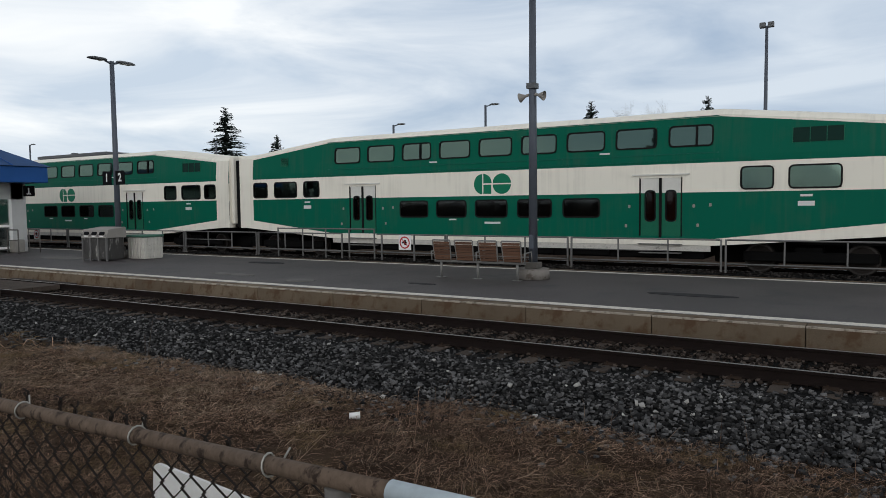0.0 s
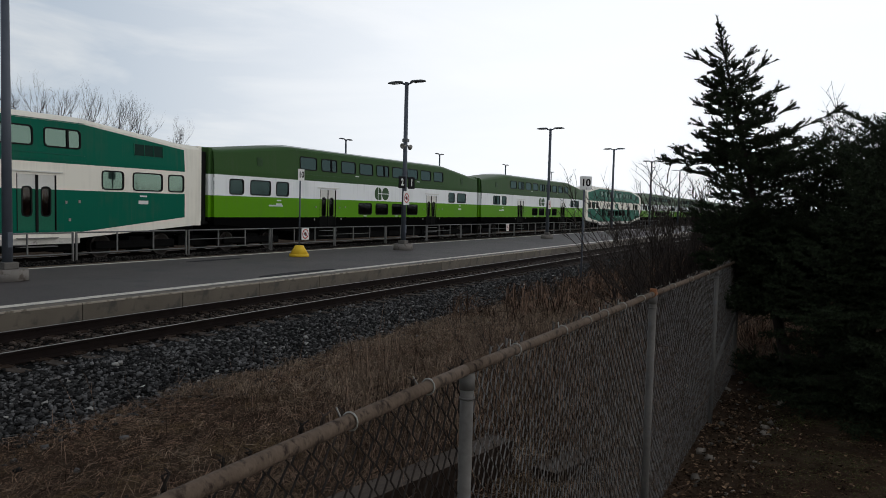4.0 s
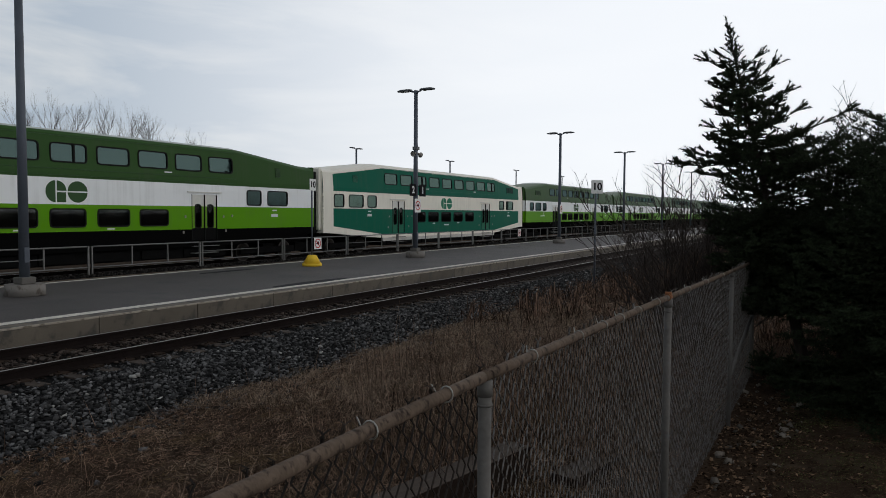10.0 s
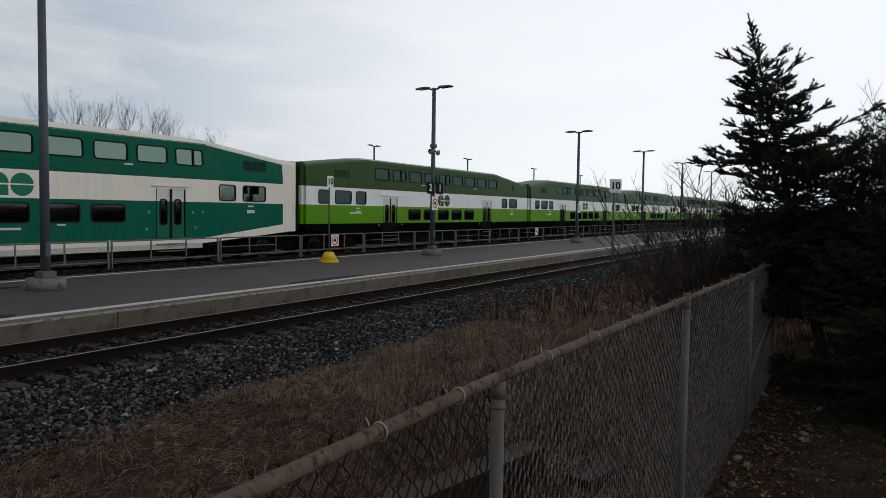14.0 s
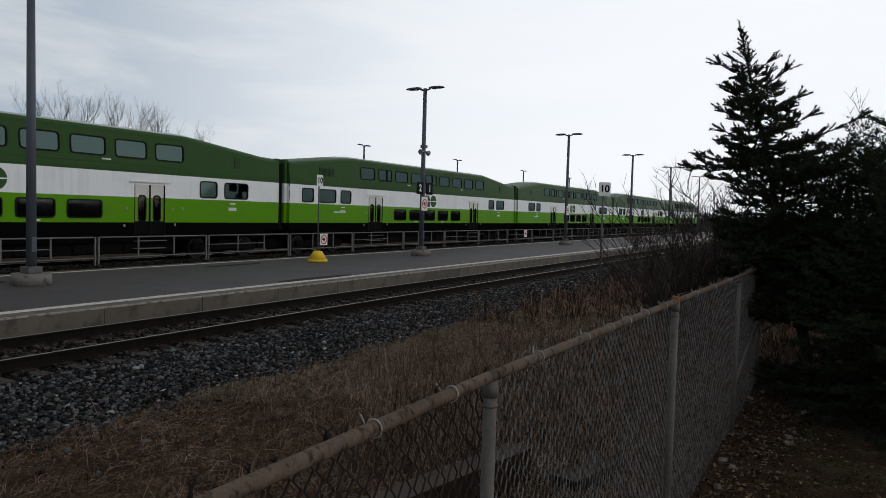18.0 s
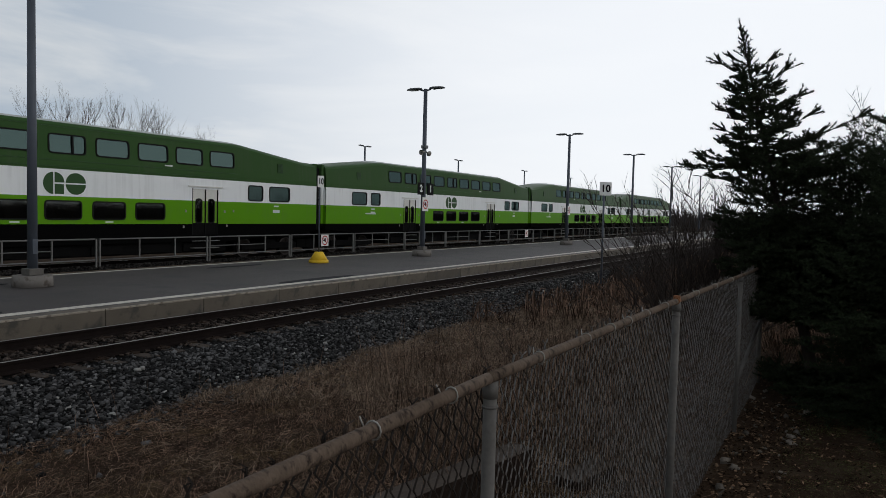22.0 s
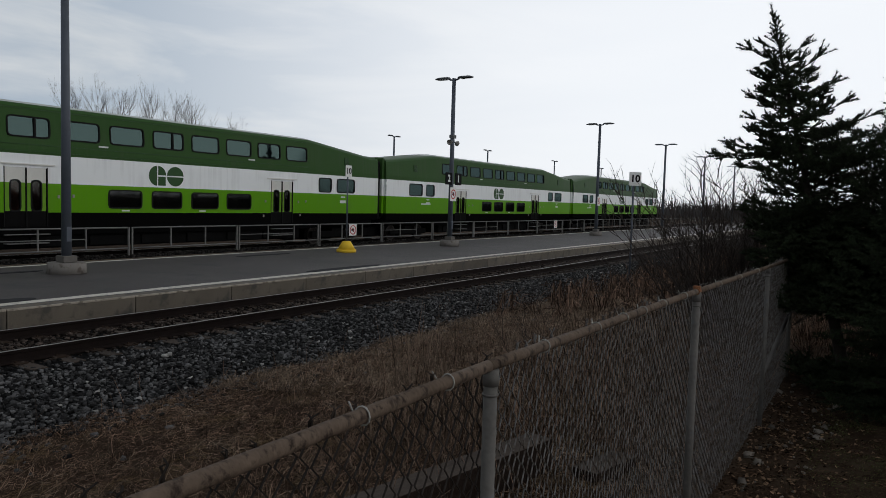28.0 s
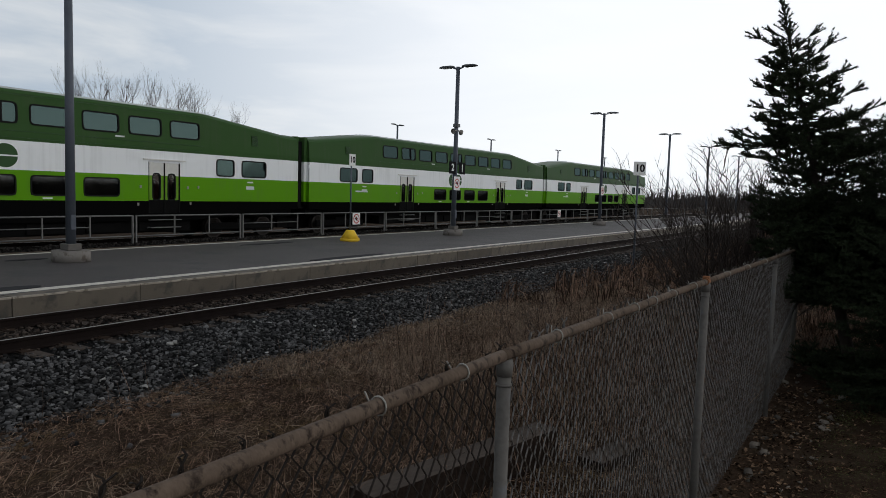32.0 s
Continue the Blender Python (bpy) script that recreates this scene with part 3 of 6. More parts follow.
def coach_body(low, doors, ends):
    """The shell: two sides with openings for windows and doors, a rounded roof that drops at the ends, and a belly."""
    bm = B()
    holes = [(x - 0.62, x + 0.62, 3.72, 4.31) for x in UP_X] + [(x - 0.61, x + 0.61, 1.62, 2.2) for x in low]
    holes += [(x - w / 2, x + w / 2, 2.43, 3.05) for x, w in ends] + [(x - 0.62, x + 0.62, 1.05, 2.8) for x in doors]
    xs = sorted({round(v, 3) for a, b, *_ in holes for v in (a, b)} | {-HALF, HALF, -12.0, 12.0, -11.0, 11.0, -7.4, 7.4, -7.0, 7.0, -11.8, 11.8, -9.3, 9.3, 0.0})
    zs = sorted({v for *_, a, b in holes for v in (a, b)} | {0.78, 3.4, 4.6})

    def belly(x):
        return 0.78 + max(0.0, min(1.0, (abs(x) - 7.3) / 4.7)) * 0.36

    def roof(x):
        t = max(0.0, min(1.0, (abs(x) - 7.4) / 4.4))
        return 4.6 - 0.5 * t

    def zz(x, z):
        if z < 1.05:
            return belly(x)
        if z > 3.4:
            return 3.4 + (z - 3.4) * (roof(x) - 3.4) / 1.2
        return z if z > 1.6 else max(z, belly(x) + 0.1 * (z - 0.78))

    def yy(z):
        return 1.5 - max(0.0, z - 3.3) * 0.05

    for s in (-1, 1):
        grid = {}
        for i, x in enumerate(xs):
            for j, z in enumerate(zs):
                grid[i, j] = bm.verts.new((x, s * yy(z), zz(x, z)))
        for i in range(len(xs) - 1):
            for j in range(len(zs) - 1):
                cx, cz = (xs[i] + xs[i + 1]) / 2, (zs[j] + zs[j + 1]) / 2
                if any(a < cx < b and c < cz < d for a, b, c, d in holes):
                    continue
                q = (grid[i, j], grid[i + 1, j], grid[i + 1, j + 1], grid[i, j + 1])
                bm.faces.new(q if s < 0 else q[::-1])
    arc = [(-1.435, 0.0), (-1.36, 0.09), (-1.18, 0.16), (-0.7, 0.23), (0.0, 0.25), (0.7, 0.23), (1.18, 0.16), (1.36, 0.09), (1.435, 0.0)]
    rows = [[bm.verts.new((x, y, roof(x) + z)) for y, z in arc] for x in xs]
    floor_ = [[bm.verts.new((x, y, belly(x))) for y in (-1.5, 1.5)] for x in xs]
    for i in range(len(xs) - 1):
        for k in range(len(arc) - 1):
            bm.faces.new((rows[i][k], rows[i + 1][k], rows[i + 1][k + 1], rows[i][k + 1])).smooth = True
        bm.faces.new((floor_[i][0], floor_[i][1], floor_[i + 1][1], floor_[i + 1][0]))
    for i in (0, -1):
        ring = rows[i] + [floor_[i][1], floor_[i][0]]
        f = bm.faces.new([bm.verts.new(v.co) for v in (ring if i else ring[::-1])])
    return bm


WIN = {}


def window_meshes(w, h, r, low, lime=False):
    key = (round(w, 2), round(h, 2), low, lime)
    if key not in WIN:
        WIN[key] = (ring_mesh("window", w - 0.04, h - 0.04, r, 0.044, 0.02, M_rubber), plate_mesh("pane", w, h, r, 0.01, M_glass_low if low else M_glass_l if lime else M_glass_t))
    return WIN[key]


def arc_piece(bm, cx, cz, r, a0, a1, gap=(0.0, 0.0)):
    """A sector of a disc between two angles, moved by gap from the middle."""
    n = 14
    o = bm.verts.new((cx + gap[0], 0, cz + gap[1]))
    rim = []
    for k in range(n + 1):
        a = radians(a0 + (a1 - a0) * k / n)
        rim.append(bm.verts.new((cx + gap[0] + (r - abs(gap[0])) * math.cos(a), 0, cz + gap[1] + (r - abs(gap[1])) * math.sin(a))))
    for u, v in zip(rim, rim[1:]):
        bm.faces.new((o, u, v))


def build_logo():
    bm = B()
    arc_piece(bm, -0.37, 0, 0.35, 90, 270, (-0.02, 0.0))
    arc_piece(bm, -0.37, 0, 0.35, 0, 90, (0.025, 0.025))
    q = [bm.verts.new((x, 0, z)) for x, z in ((-0.345, -0.34), (-0.035, -0.34), (-0.035, -0.025), (-0.345, -0.025))]
    bm.faces.new(q)
    arc_piece(bm, 0.37, 0, 0.35, 0, 180, (0.0, 0.022))
    arc_piece(bm, 0.37, 0, 0.35, 180, 360, (0.0, -0.022))
    return bm


def bogie(parent, x, wheels):
    part("bogie", box(box(box(B(), -1.7, 1.7, -1.12, -0.98, 0.34, 0.62, bevel=0.03), -1.7, 1.7, 0.98, 1.12, 0.34, 0.62, bevel=0.03), -0.35, 0.35, -1.1, 1.1, 0.4, 0.75), M_under, parent, "black steel bogie", pose(x, 0, 0))
    for s in (-1.3, 1.3):
        part("wheelset", wheels, None, parent, "worn steel wheelset", pose(x + s, 0, 0.42))


def wheelset_mesh():
    bm = B()
    for s in (-1, 1):
        tube(bm, (0, s * 0.7, 0), (0, s * 0.83, 0), 0.42, n=28)
        tube(bm, (0, s * 0.66, 0), (0, s * 0.7, 0), 0.45, n=28)
        for k in range(6):
            a = k * math.pi / 3
            tube(bm, (0.25 * math.cos(a), s * 0.83, 0.25 * math.sin(a)), (0.25 * math.cos(a), s * 0.85, 0.25 * math.sin(a)), 0.06, n=8)
        # paler ring on each wheel face: the rim's glint, put into the colour
        ring = [[bm.verts.new((r * math.cos(2 * math.pi * k / 28), s * y, r * math.sin(2 * math.pi * k / 28))) for k in range(28)] for r, y in ((0.415, 0.832), (0.36, 0.836))]
        for k in range(28):
            bm.faces.new((ring[0][k], ring[0][(k + 1) % 28], ring[1][(k + 1) % 28], ring[1][k])).material_index = 1
    tube(bm, (0, -0.9, 0), (0, 0.9, 0), 0.08, n=10)
    return mesh_of("wheelset", bm, M_wheel, M_rimglint)


WHEELS = wheelset_mesh()


def build_coach(lime, five, ends, end_cab=False):
    low = LOW_5 if five else LOW_4
    doors = (-5.66, 5.74) if five else (-4.88, 5.72)
    if lime:
        label = "double-deck railway coach in dark green, white and lime livery"
    else:
        label = "double-deck railway coach in cream and deep teal green livery"
    c = thing("coach", label, "railway coach", group="coaches of the train")
    part("body", coach_body(low, doors, ends), M_lime if lime else M_teal, c)
    deck = B()
    box(deck, -7.3, 7.3, -1.4, 1.4, 2.45, 3.4)
    box(deck, -7.3, 7.3, -1.4, 1.4, 1.02, 1.1)
    box(deck, -12.2, -7.4, -1.4, 1.4, 1.45, 2.3)
    box(deck, 7.4, 12.2, -1.4, 1.4, 1.45, 2.3)
    part("deck", deck, M_deck, c)
    seats = B()
    for k in range(9):
        for y0, y1 in ((-1.35, -0.4), (0.4, 1.35)):
            x = UP_X[k] + 0.75
            box(seats, x - 0.06, x + 0.06, y0, y1, 3.4, 3.98)
            if k in (2, 3, 4, 5, 6):
                box(seats, x - 0.06, x + 0.06, y0, y1, 1.1, 2.0)
    tagged(part("seat_backs", seats, M_seat, c), "rows of dark seat backs", kind="stuff")
    for x in doors:
        part("vestibule", box(B(), x - 0.75, x + 0.75, -0.9, 0.9, 1.1, 2.4), M_vestibule, c, "red-brown vestibule panelling")
    for s in (-1, 1):
        side = pose(0, s * 1.5, 0, 0, 0, 0 if s < 0 else 180)

        def on(x, z, out=0.0, lean=0.0):
            return side @ pose(x if s < 0 else -x, -out, z, -lean)

        def win(x, z, w, h, r, lower, inset=0.0, lean=0.0):
            ring, pn = window_meshes(w, h, r, lower, lime)
            fr = part("window", ring, None, c, "black rubber window surround", on(x, z, -inset, lean))
            part("pane", pn, None, fr, "tinted glass", pose(0, 0.02, 0))

        for x in UP_X:
            win(x, 4.015, 1.24, 0.59, 0.1, False, 0.034, 2.9)
        for k in (1, 4) if lime else (2, 8):
            sash = WIN.setdefault("sash", mesh_of("sash", box(B(), -0.03, 0.03, -0.03, 0.0, -0.28, 0.28), M_rubber))
            part("sash", sash, None, c, "black sliding window sash", on(UP_X[k] + 0.17, 4.015, -0.034, 2.9))
        for z, inset in ((4.56, 0.062), (3.5, 0.008), (3.3, 0.0)):
            part("rib", WIN.setdefault(("rib", lime), mesh_of("rib", box(B(), -7.4, 7.4, -0.014, 0.01, -0.012, 0.012), M_logo_l if lime else M_rib)), None, c, "", on(0, z, -inset))
        for x in low:
            win(x, 1.91, 1.22, 0.58, 0.09, True)
        for x, w in ends:
            win(x, 2.74, w, 0.62, 0.1, False)
        for x in doors:
            for k in (-1, 1):
                leaf = B()
                zs = [1.05, 1.5, 2.35, 2.42, 2.8]
                xs = [-0.29, -0.15, 0.15, 0.29]
                for i in range(3):
                    for j in range(4):
                        if i == 1 and j in (1, 2):
                            continue
                        box(leaf, xs[i], xs[i + 1], -0.02, 0.02, zs[j], zs[j + 1], 1 if j > 1 else 2 if lime and j == 0 else 0)
                me = WIN.get(("leaf", lime))
                if me is None:
                    me = WIN["leaf", lime] = mesh_of("door_leaf", leaf, M_door_t, M_door_w, M_under)
                    if lime:
                        me.materials[0] = M_door_l
                else:
                    leaf.free()
                d = part("door_leaf", me, None, c, "sliding door leaf with a tall dark window", on(x + 0.31 * k, 0, -0.04))
                ring, pn = window_meshes(0.3, 0.92, 0.1, True)
                part("door_window", ring, None, d, "", pose(0, -0.01, 1.96))
                part("door_header", WIN.setdefault("hd", mesh_of("door_header", box(B(), -0.31, 0.31, -0.03, 0.02, -0.015, 0.015), M_rubber)), None, d, "", pose(0, 0, 2.82))
                part("door_pane", WIN.setdefault("door_pane", plate_mesh("door_pane", 0.3, 0.92, 0.1, 0.01, M_glass_door)), None, d, "tinted glass", pose(0, 0.005, 1.96))
            part("door_track", WIN.setdefault("trk", mesh_of("door_track", box(B(), -0.85, 0.85, -0.05, 0.0, -0.02, 0.02), M_door_w)), None, c, "", on(x, 2.9))
            seam = 0.014 if lime else 0.038
            part("door_jamb", WIN.setdefault(("jamb", lime), mesh_of("door_jamb", box(box(box(B(), -0.642, -0.62, -0.012, 0.06, 1.03, 2.82), 0.62, 0.642, -0.012, 0.06, 1.03, 2.82), -seam, seam, -0.022, 0.06, 1.0, 2.8), M_rubber)), None, c, "black door seal", on(x, 0))
            part("door_step", WIN.setdefault("stp", mesh_of("door_step", box(box(B(), -0.62, 0.62, -0.12, 0.15, 0.52, 0.545), -0.66, 0.66, -0.1, 0.15, 0.79, 0.815), M_step)), None, c, "steel boarding step", on(x, 0))
            for dx, dz in ((-0.95, 1.95), (0.98, 1.95), (1.45, 1.98), (-1.05, 1.35), (1.1, 1.38)):
                part("door_control", WIN.setdefault("ctl", plate_mesh("door_control", 0.07, 0.1, 0.02, 0.02, M_bintop)), None, c, "small pale control plate", on(x + dx, dz))
        part("logo", WIN.setdefault(("logo", lime), mesh_of("logo", build_logo(), M_logo_l if lime else M_logo_t)), None, c, "two round emblem discs split by slots", on(0, 2.76, 0.006))
        for x, z, w, h in ((0, 1.42, 0.62, 0.07), (-8.5, 2.22, 0.3, 0.06), (9.7, 2.22, 0.3, 0.06), (-8.5, 2.02, 0.4, 0.13), (9.7, 2.0, 0.42, 0.13), (-2.4, 3.6, 0.34, 0.05), (4.0, 3.6, 0.34, 0.05), (-1.6, 1.53, 0.3, 0.05), (1.58, 1.53, 0.3, 0.05)):
            if lime and x == 0:
                x, z, w = -8.7, 1.98, 0.95
            part("lettering", WIN.setdefault(("bar", w, h), plate_mesh("lettering", w, h, 0.01, 0.004, M_bar)), None, c, "pale lettering bar", on(x, z, 0.001))
        for x, w, h, z in ((9.95, 0.32 if lime else 1.22, 0.4, 3.88), (-9.75, 1.05 if lime and five else 0.34 if lime else 0.42, 0.36, 3.88)):
            v = WIN.setdefault(("vent", w, lime))
            if v is None:
                bm = B()
                for k in range(8 if w < 1 else 0):
                    box(bm, -w / 2, w / 2, -0.02, 0.01, -h / 2 + k * h / 8, -h / 2 + (k + 0.55) * h / 8)
                box(bm, -w / 2, w / 2, -0.004, 0.01, -h / 2, h / 2, 1)
                if w > 1:
                    for x0 in (-w / 2 - 0.02, -w / 6, w / 6, w / 2):
                        box(bm, x0, x0 + 0.02, -0.02, 0.01, -h / 2 - 0.02, h / 2 + 0.02)
                v = WIN["vent", w, lime] = mesh_of("vent", bm, M_logo_l if lime else M_door_t, M_vent_l if lime else M_vent_t)
            part("vent", v, None, c, "louvred air vent", on(x, z, -0.028, 2.9))
        if not lime:
            part("skirt", box(B(), -7.2, 7.2, -0.012, 0.02, 0.6, 0.8), M_crate, c, "perforated cream skirt", on(0, 0, -0.03))
    for x in (-9.75, 9.75):
        bogie(c, x, WHEELS)
    under = B()
    box(under, -7.0, 7.0, -1.3, 1.3, 0.35, 0.8, bevel=0.04)
    box(under, -12.3, -7.4, -1.2, 1.2, 0.85, 1.25)
    box(under, 7.4, 12.3, -1.2, 1.2, 0.85, 1.25)
    # low centre boxes, added to keep the space between the wheels dark
    box(under, -12.2, -7.1, -0.25, 0.25, 0.22, 0.9)
    box(under, 7.1, 12.2, -0.25, 0.25, 0.22, 0.9)
    for k in range(7):
        box(under, -6.6 + 1.9 * k, -5.4 + 1.9 * k, -1.38, -1.28, 0.4, 0.72, bevel=0.02)
    part("underframe", under, M_under, c, "black underframe and equipment boxes")
    for s in (-1, 1):
        if end_cab and s > 0:
            part("cab_window", plate_mesh("cab_window", 0.95, 0.6, 0.06, 0.02, M_rubber), None, c, "dark cab windscreen", pose(HALF + 0.01, -0.7, 2.9, 0, 0, 90))
            part("cab_window", plate_mesh("cab_window", 0.95, 0.6, 0.06, 0.02, M_rubber), None, c, "dark cab windscreen", pose(HALF + 0.01, 0.7, 2.9, 0, 0, 90))
            continue
        g = B()
        box(g, 0, 0.34, -1.2, 1.2, 1.15, 4.1, bevel=0.05)
        part("gangway", g, M_rubber, c, "black corridor bellows", pose(s * 12.41, 0, 0, 0, 0, 0 if s > 0 else 180))
        e = B()
        box(e, *sorted((s * (HALF - 0.02), s * 12.58)), -1.36, 1.36, 1.3, 4.28, bevel=0.04)
        part("end_vestibule", e, M_lime if lime else M_teal, c)
        # the wide low box is added: it hides lit ground between coaches
        part("coupler", box(box(B(), 0, 0.38, -0.14, 0.14, 0.72, 0.98, bevel=0.03), -0.3, 0.34, -0.6, 0.6, 0.3, 0.7), M_under, c, "black coupler with an added dark box closing the gap below", pose(s * HALF, 0, 0, 0, 0, 0 if s > 0 else 180))
    return c


PITCH = 25.51
ENDS_3_2, ENDS_3_3, ENDS_2_2 = ENDS[:5], ENDS, ENDS[1:5]
kinds = {"teal_five": (False, True, ENDS_3_2), "teal_four": (False, False, ENDS_3_3), "lime_five": (True, True, ENDS_3_2), "lime_three": (True, False, ENDS_3_2), "lime_two": (True, False, ENDS_2_2),
         "cab": (True, False, ENDS_2_2, True)}
order = {-1: "teal_four", 0: "teal_five", 1: "teal_five", 2: "teal_four", 3: "lime_three", 4: "lime_two", 5: "teal_five", 6: "lime_five", 7: "lime_five", 8: "lime_two", 9: "lime_two", 10: "cab"}
coaches, firsts = {}, {}
for k, kd in order.items():
    if kd in firsts:
        coaches[k] = copy_thing(firsts[kd], pose(0, 0, 0))
    else:
        coaches[k] = firsts[kd] = build_coach(*kinds[kd])
TRAIN = [
    # seconds, place along the track of the emblem of coach 0
    (0.0, -11.54), (0.5, -15.47), (1.0, -19.4), (1.5, -23.35), (2.0, -27.3), (2.5, -31.3), (3.0, -35.2), (3.5, -39.1), (4.0, -43.0), (4.5, -46.8), (6.5, -61.9), (8.0, -73.2),
    (9.0, -80.6), (10.0, -87.8), (11.0, -94.75), (12.0, -101.9), (13.0, -108.95), (14.0, -115.8), (14.5, -119.2), (16.5, -132.15), (17.0, -135.35), (18.0, -141.7), (19.0, -147.93), (20.0, -153.75),
    (21.0, -159.4), (22.0, -164.71), (23.0, -169.65), (24.0, -174.15), (25.0, -178.12), (25.5, -180.0), (27.5, -186.4), (28.0, -187.65), (28.5, -188.88), (29.0, -189.87), (29.5, -190.8),
    (30.0, -191.49), (30.5, -192.15), (31.0, -192.64), (31.5, -193.15), (32.0, -193.6)]

# ---- platform things ----


def lamp_post(x, y=16.42, height=7.62, heads=2, speakers=False, label="tall grey platform lamp post with two flat lamp heads", base=True, z0=PZ, arm=0.26):
    p = thing("lamp_post", label, "lamp post", pose(x, y, z0), "platform lamp posts" if base else "far lamp posts")
    top = height - z0
    part("pole", tube(B(), (0, 0, 0.3 if base else 0), (0, 0, top), 0.112 if base else 0.1, 0.082, 14), M_pole, p)
    if base:
        b = B()
        tube(b, (0, 0, 0), (0, 0, 0.26), 0.44, 0.43, 8)
        part("footing", b, M_concrete, p, "octagonal concrete footing")
        part("base_plate", box(B(), -0.17, 0.17, -0.17, 0.17, 0.26, 0.42, bevel=0.02), M_galv, p)
        part("hatch", box(B(), -0.06, 0.06, -0.125, -0.08, 0.75, 1.1, bevel=0.01), M_pole, p)
    for s in ((-1, 1) if heads == 2 else (1,)):
        a = B()
        tube(a, (0, 0, top - 0.1), (s * arm, 0, top - 0.02), 0.04, n=8)
        across = pose(0, 0, 0, 0, 0, 90 if base else 0)
        part("arm", a, M_pole, p, "", across)
        h = B()
        n, rows = 8, []
        for t, w, d in ((0.0, 0.08, 0.05), (0.15, 0.15, 0.08), (0.5, 0.17, 0.085), (0.68, 0.12, 0.05), (0.74, 0.04, 0.02)):
            rows.append([h.verts.new((s * (arm - 0.04 + t), w * math.cos(2 * math.pi * i / n), top + 0.01 + d * math.sin(2 * math.pi * i / n) * (1.0 if i < n / 2 else 0.5) - 0.02 * t)) for i in range(n)])
        for r0, r1 in zip(rows, rows[1:]):
            for i in range(n):
                h.faces.new((r0[i], r0[(i + 1) % n], r1[(i + 1) % n], r1[i])).smooth = True
        h.faces.new(rows[0])
        h.faces.new(rows[-1])
        bmesh.ops.recalc_face_normals(h, faces=h.faces)
        hd = part("lamp_head", h, M_lamp, p, "", across)
        part("lens", box(B(), s * (arm + 0.12) - 0.1 * (s < 0), s * (arm + 0.12) + 0.1 * (s > 0) + 0.3 * s * (s > 0) , -0.1, 0.1, top - 0.045, top - 0.03), M_lens, hd)
    if speakers:
        for s in (-1, 1):
            c = B()
            n = 14
            prof = ((0.03, 0.035), (0.13, 0.035), (0.17, 0.06), (0.27, 0.115), (0.285, 0.122))
            rows = [[c.verts.new((s * t, r * math.cos(2 * math.pi * i / n), r * math.sin(2 * math.pi * i / n))) for i in range(n)] for t, r in prof]
            for r0, r1 in zip(rows, rows[1:]):
                for i in range(n):
                    c.faces.new((r0[i], r0[(i + 1) % n], r1[(i + 1) % n], r1[i])).smooth = True
            c.faces.new([c.verts.new((s * 0.22, 0.085 * math.cos(2 * math.pi * i / n), 0.085 * math.sin(2 * math.pi * i / n))) for i in range(n)])
            bmesh.ops.recalc_face_normals(c, faces=c.faces)
            part("horn", c, M_bintop, p, "grey horn loudspeaker", pose(s * 0.05, -0.05, 4.58, 0, s * 12, 0))
        part("bracket", box(B(), -0.12, 0.12, -0.13, 0.1, 4.72, 4.86, bevel=0.01), M_lamp, p)
    return p


def number_plate(p, text, dx, z, w=0.52):
    t = part("track_sign", plate_mesh("track_sign", w, 0.52, 0.02, 0.03, M_black), None, p, "black sign with white numeral", pose(dx, -0.1, z))
    words("numeral", text, 0.42, M_white, t, pose(0, -0.034, 0, 90))


def no_smoking(parent, m, w=0.42, h=0.52):
    s = part("no_smoking_sign", plate_mesh("no_smoking_sign", w, h, 0.02, 0.012, M_white), None, parent, "white sign with a red barred ring", m)
    ring = B()
    n, r0, r1 = 24, w * 0.33, w * 0.42
    a = [ring.verts.new((r0 * math.cos(2 * math.pi * i / n), -0.016, r0 * math.sin(2 * math.pi * i / n))) for i in range(n)]
    b = [ring.verts.new((r1 * math.cos(2 * math.pi * i / n), -0.016, r1 * math.sin(2 * math.pi * i / n))) for i in range(n)]
    for i in range(n):
        ring.faces.new((a[i], a[(i + 1) % n], b[(i + 1) % n], b[i]))
    q = [ring.verts.new((x, -0.017, z)) for x, z in ((-r0 * 0.76, r0 * 0.64), (-r0 * 0.64, r0 * 0.76), (r0 * 0.76, -r0 * 0.64), (r0 * 0.64, -r0 * 0.76))]
    ring.faces.new(q)
    part("ring", ring, M_red, s)
    part("pictogram", box(box(B(), -r0 * 0.7, r0 * 0.5, -0.015, -0.012, -0.03, 0.03), -0.02, 0.05, -0.015, -0.012, -0.08, 0.09), M_black, s)
    return s


LAMPS = [lamp_post(x, speakers=x in (-7.5, 26.9), height=7.5) for x in (-41.6, -24.52, -7.5, 9.57, 26.9, 45.42, 61.65, 76.9, 93.5)]
number_plate(LAMPS[1], "1", -0.40, 3.0)
number_plate(LAMPS[1], "2", 0.40, 3.0)
number_plate(LAMPS[4], "2", -0.40, 2.95)
number_plate(LAMPS[4], "1", 0.40, 2.95)
for k in (4, 5):
    no_smoking(LAMPS[k], pose(0.0, -0.11, 2.28), 0.5, 0.6)
part("strap", tube(B(), (0, 0, 3.6), (0, 0, 3.75), 0.09, n=12), M_white, LAMPS[1])

# lamps, masts and trees beyond the train
for x, y, h in ((55.0, 40, 8.2), (73.5, 40, 8.25), (93.0, 40, 8.25), (112.0, 40, 8.3)):
    lamp_post(x, y, h, label="far double-headed car park lamp", base=False, z0=-0.1, arm=0.3)
for x, y, h in ((-24.2, 45, 9.0), (-32.2, 45, 8.15), (-83.1, 45, 9.3), (-69.5, 60, 10.0)):
    lamp_post(x, y, h, heads=1, label="far single-arm street lamp", base=False, z0=-0.1, arm=0.4)
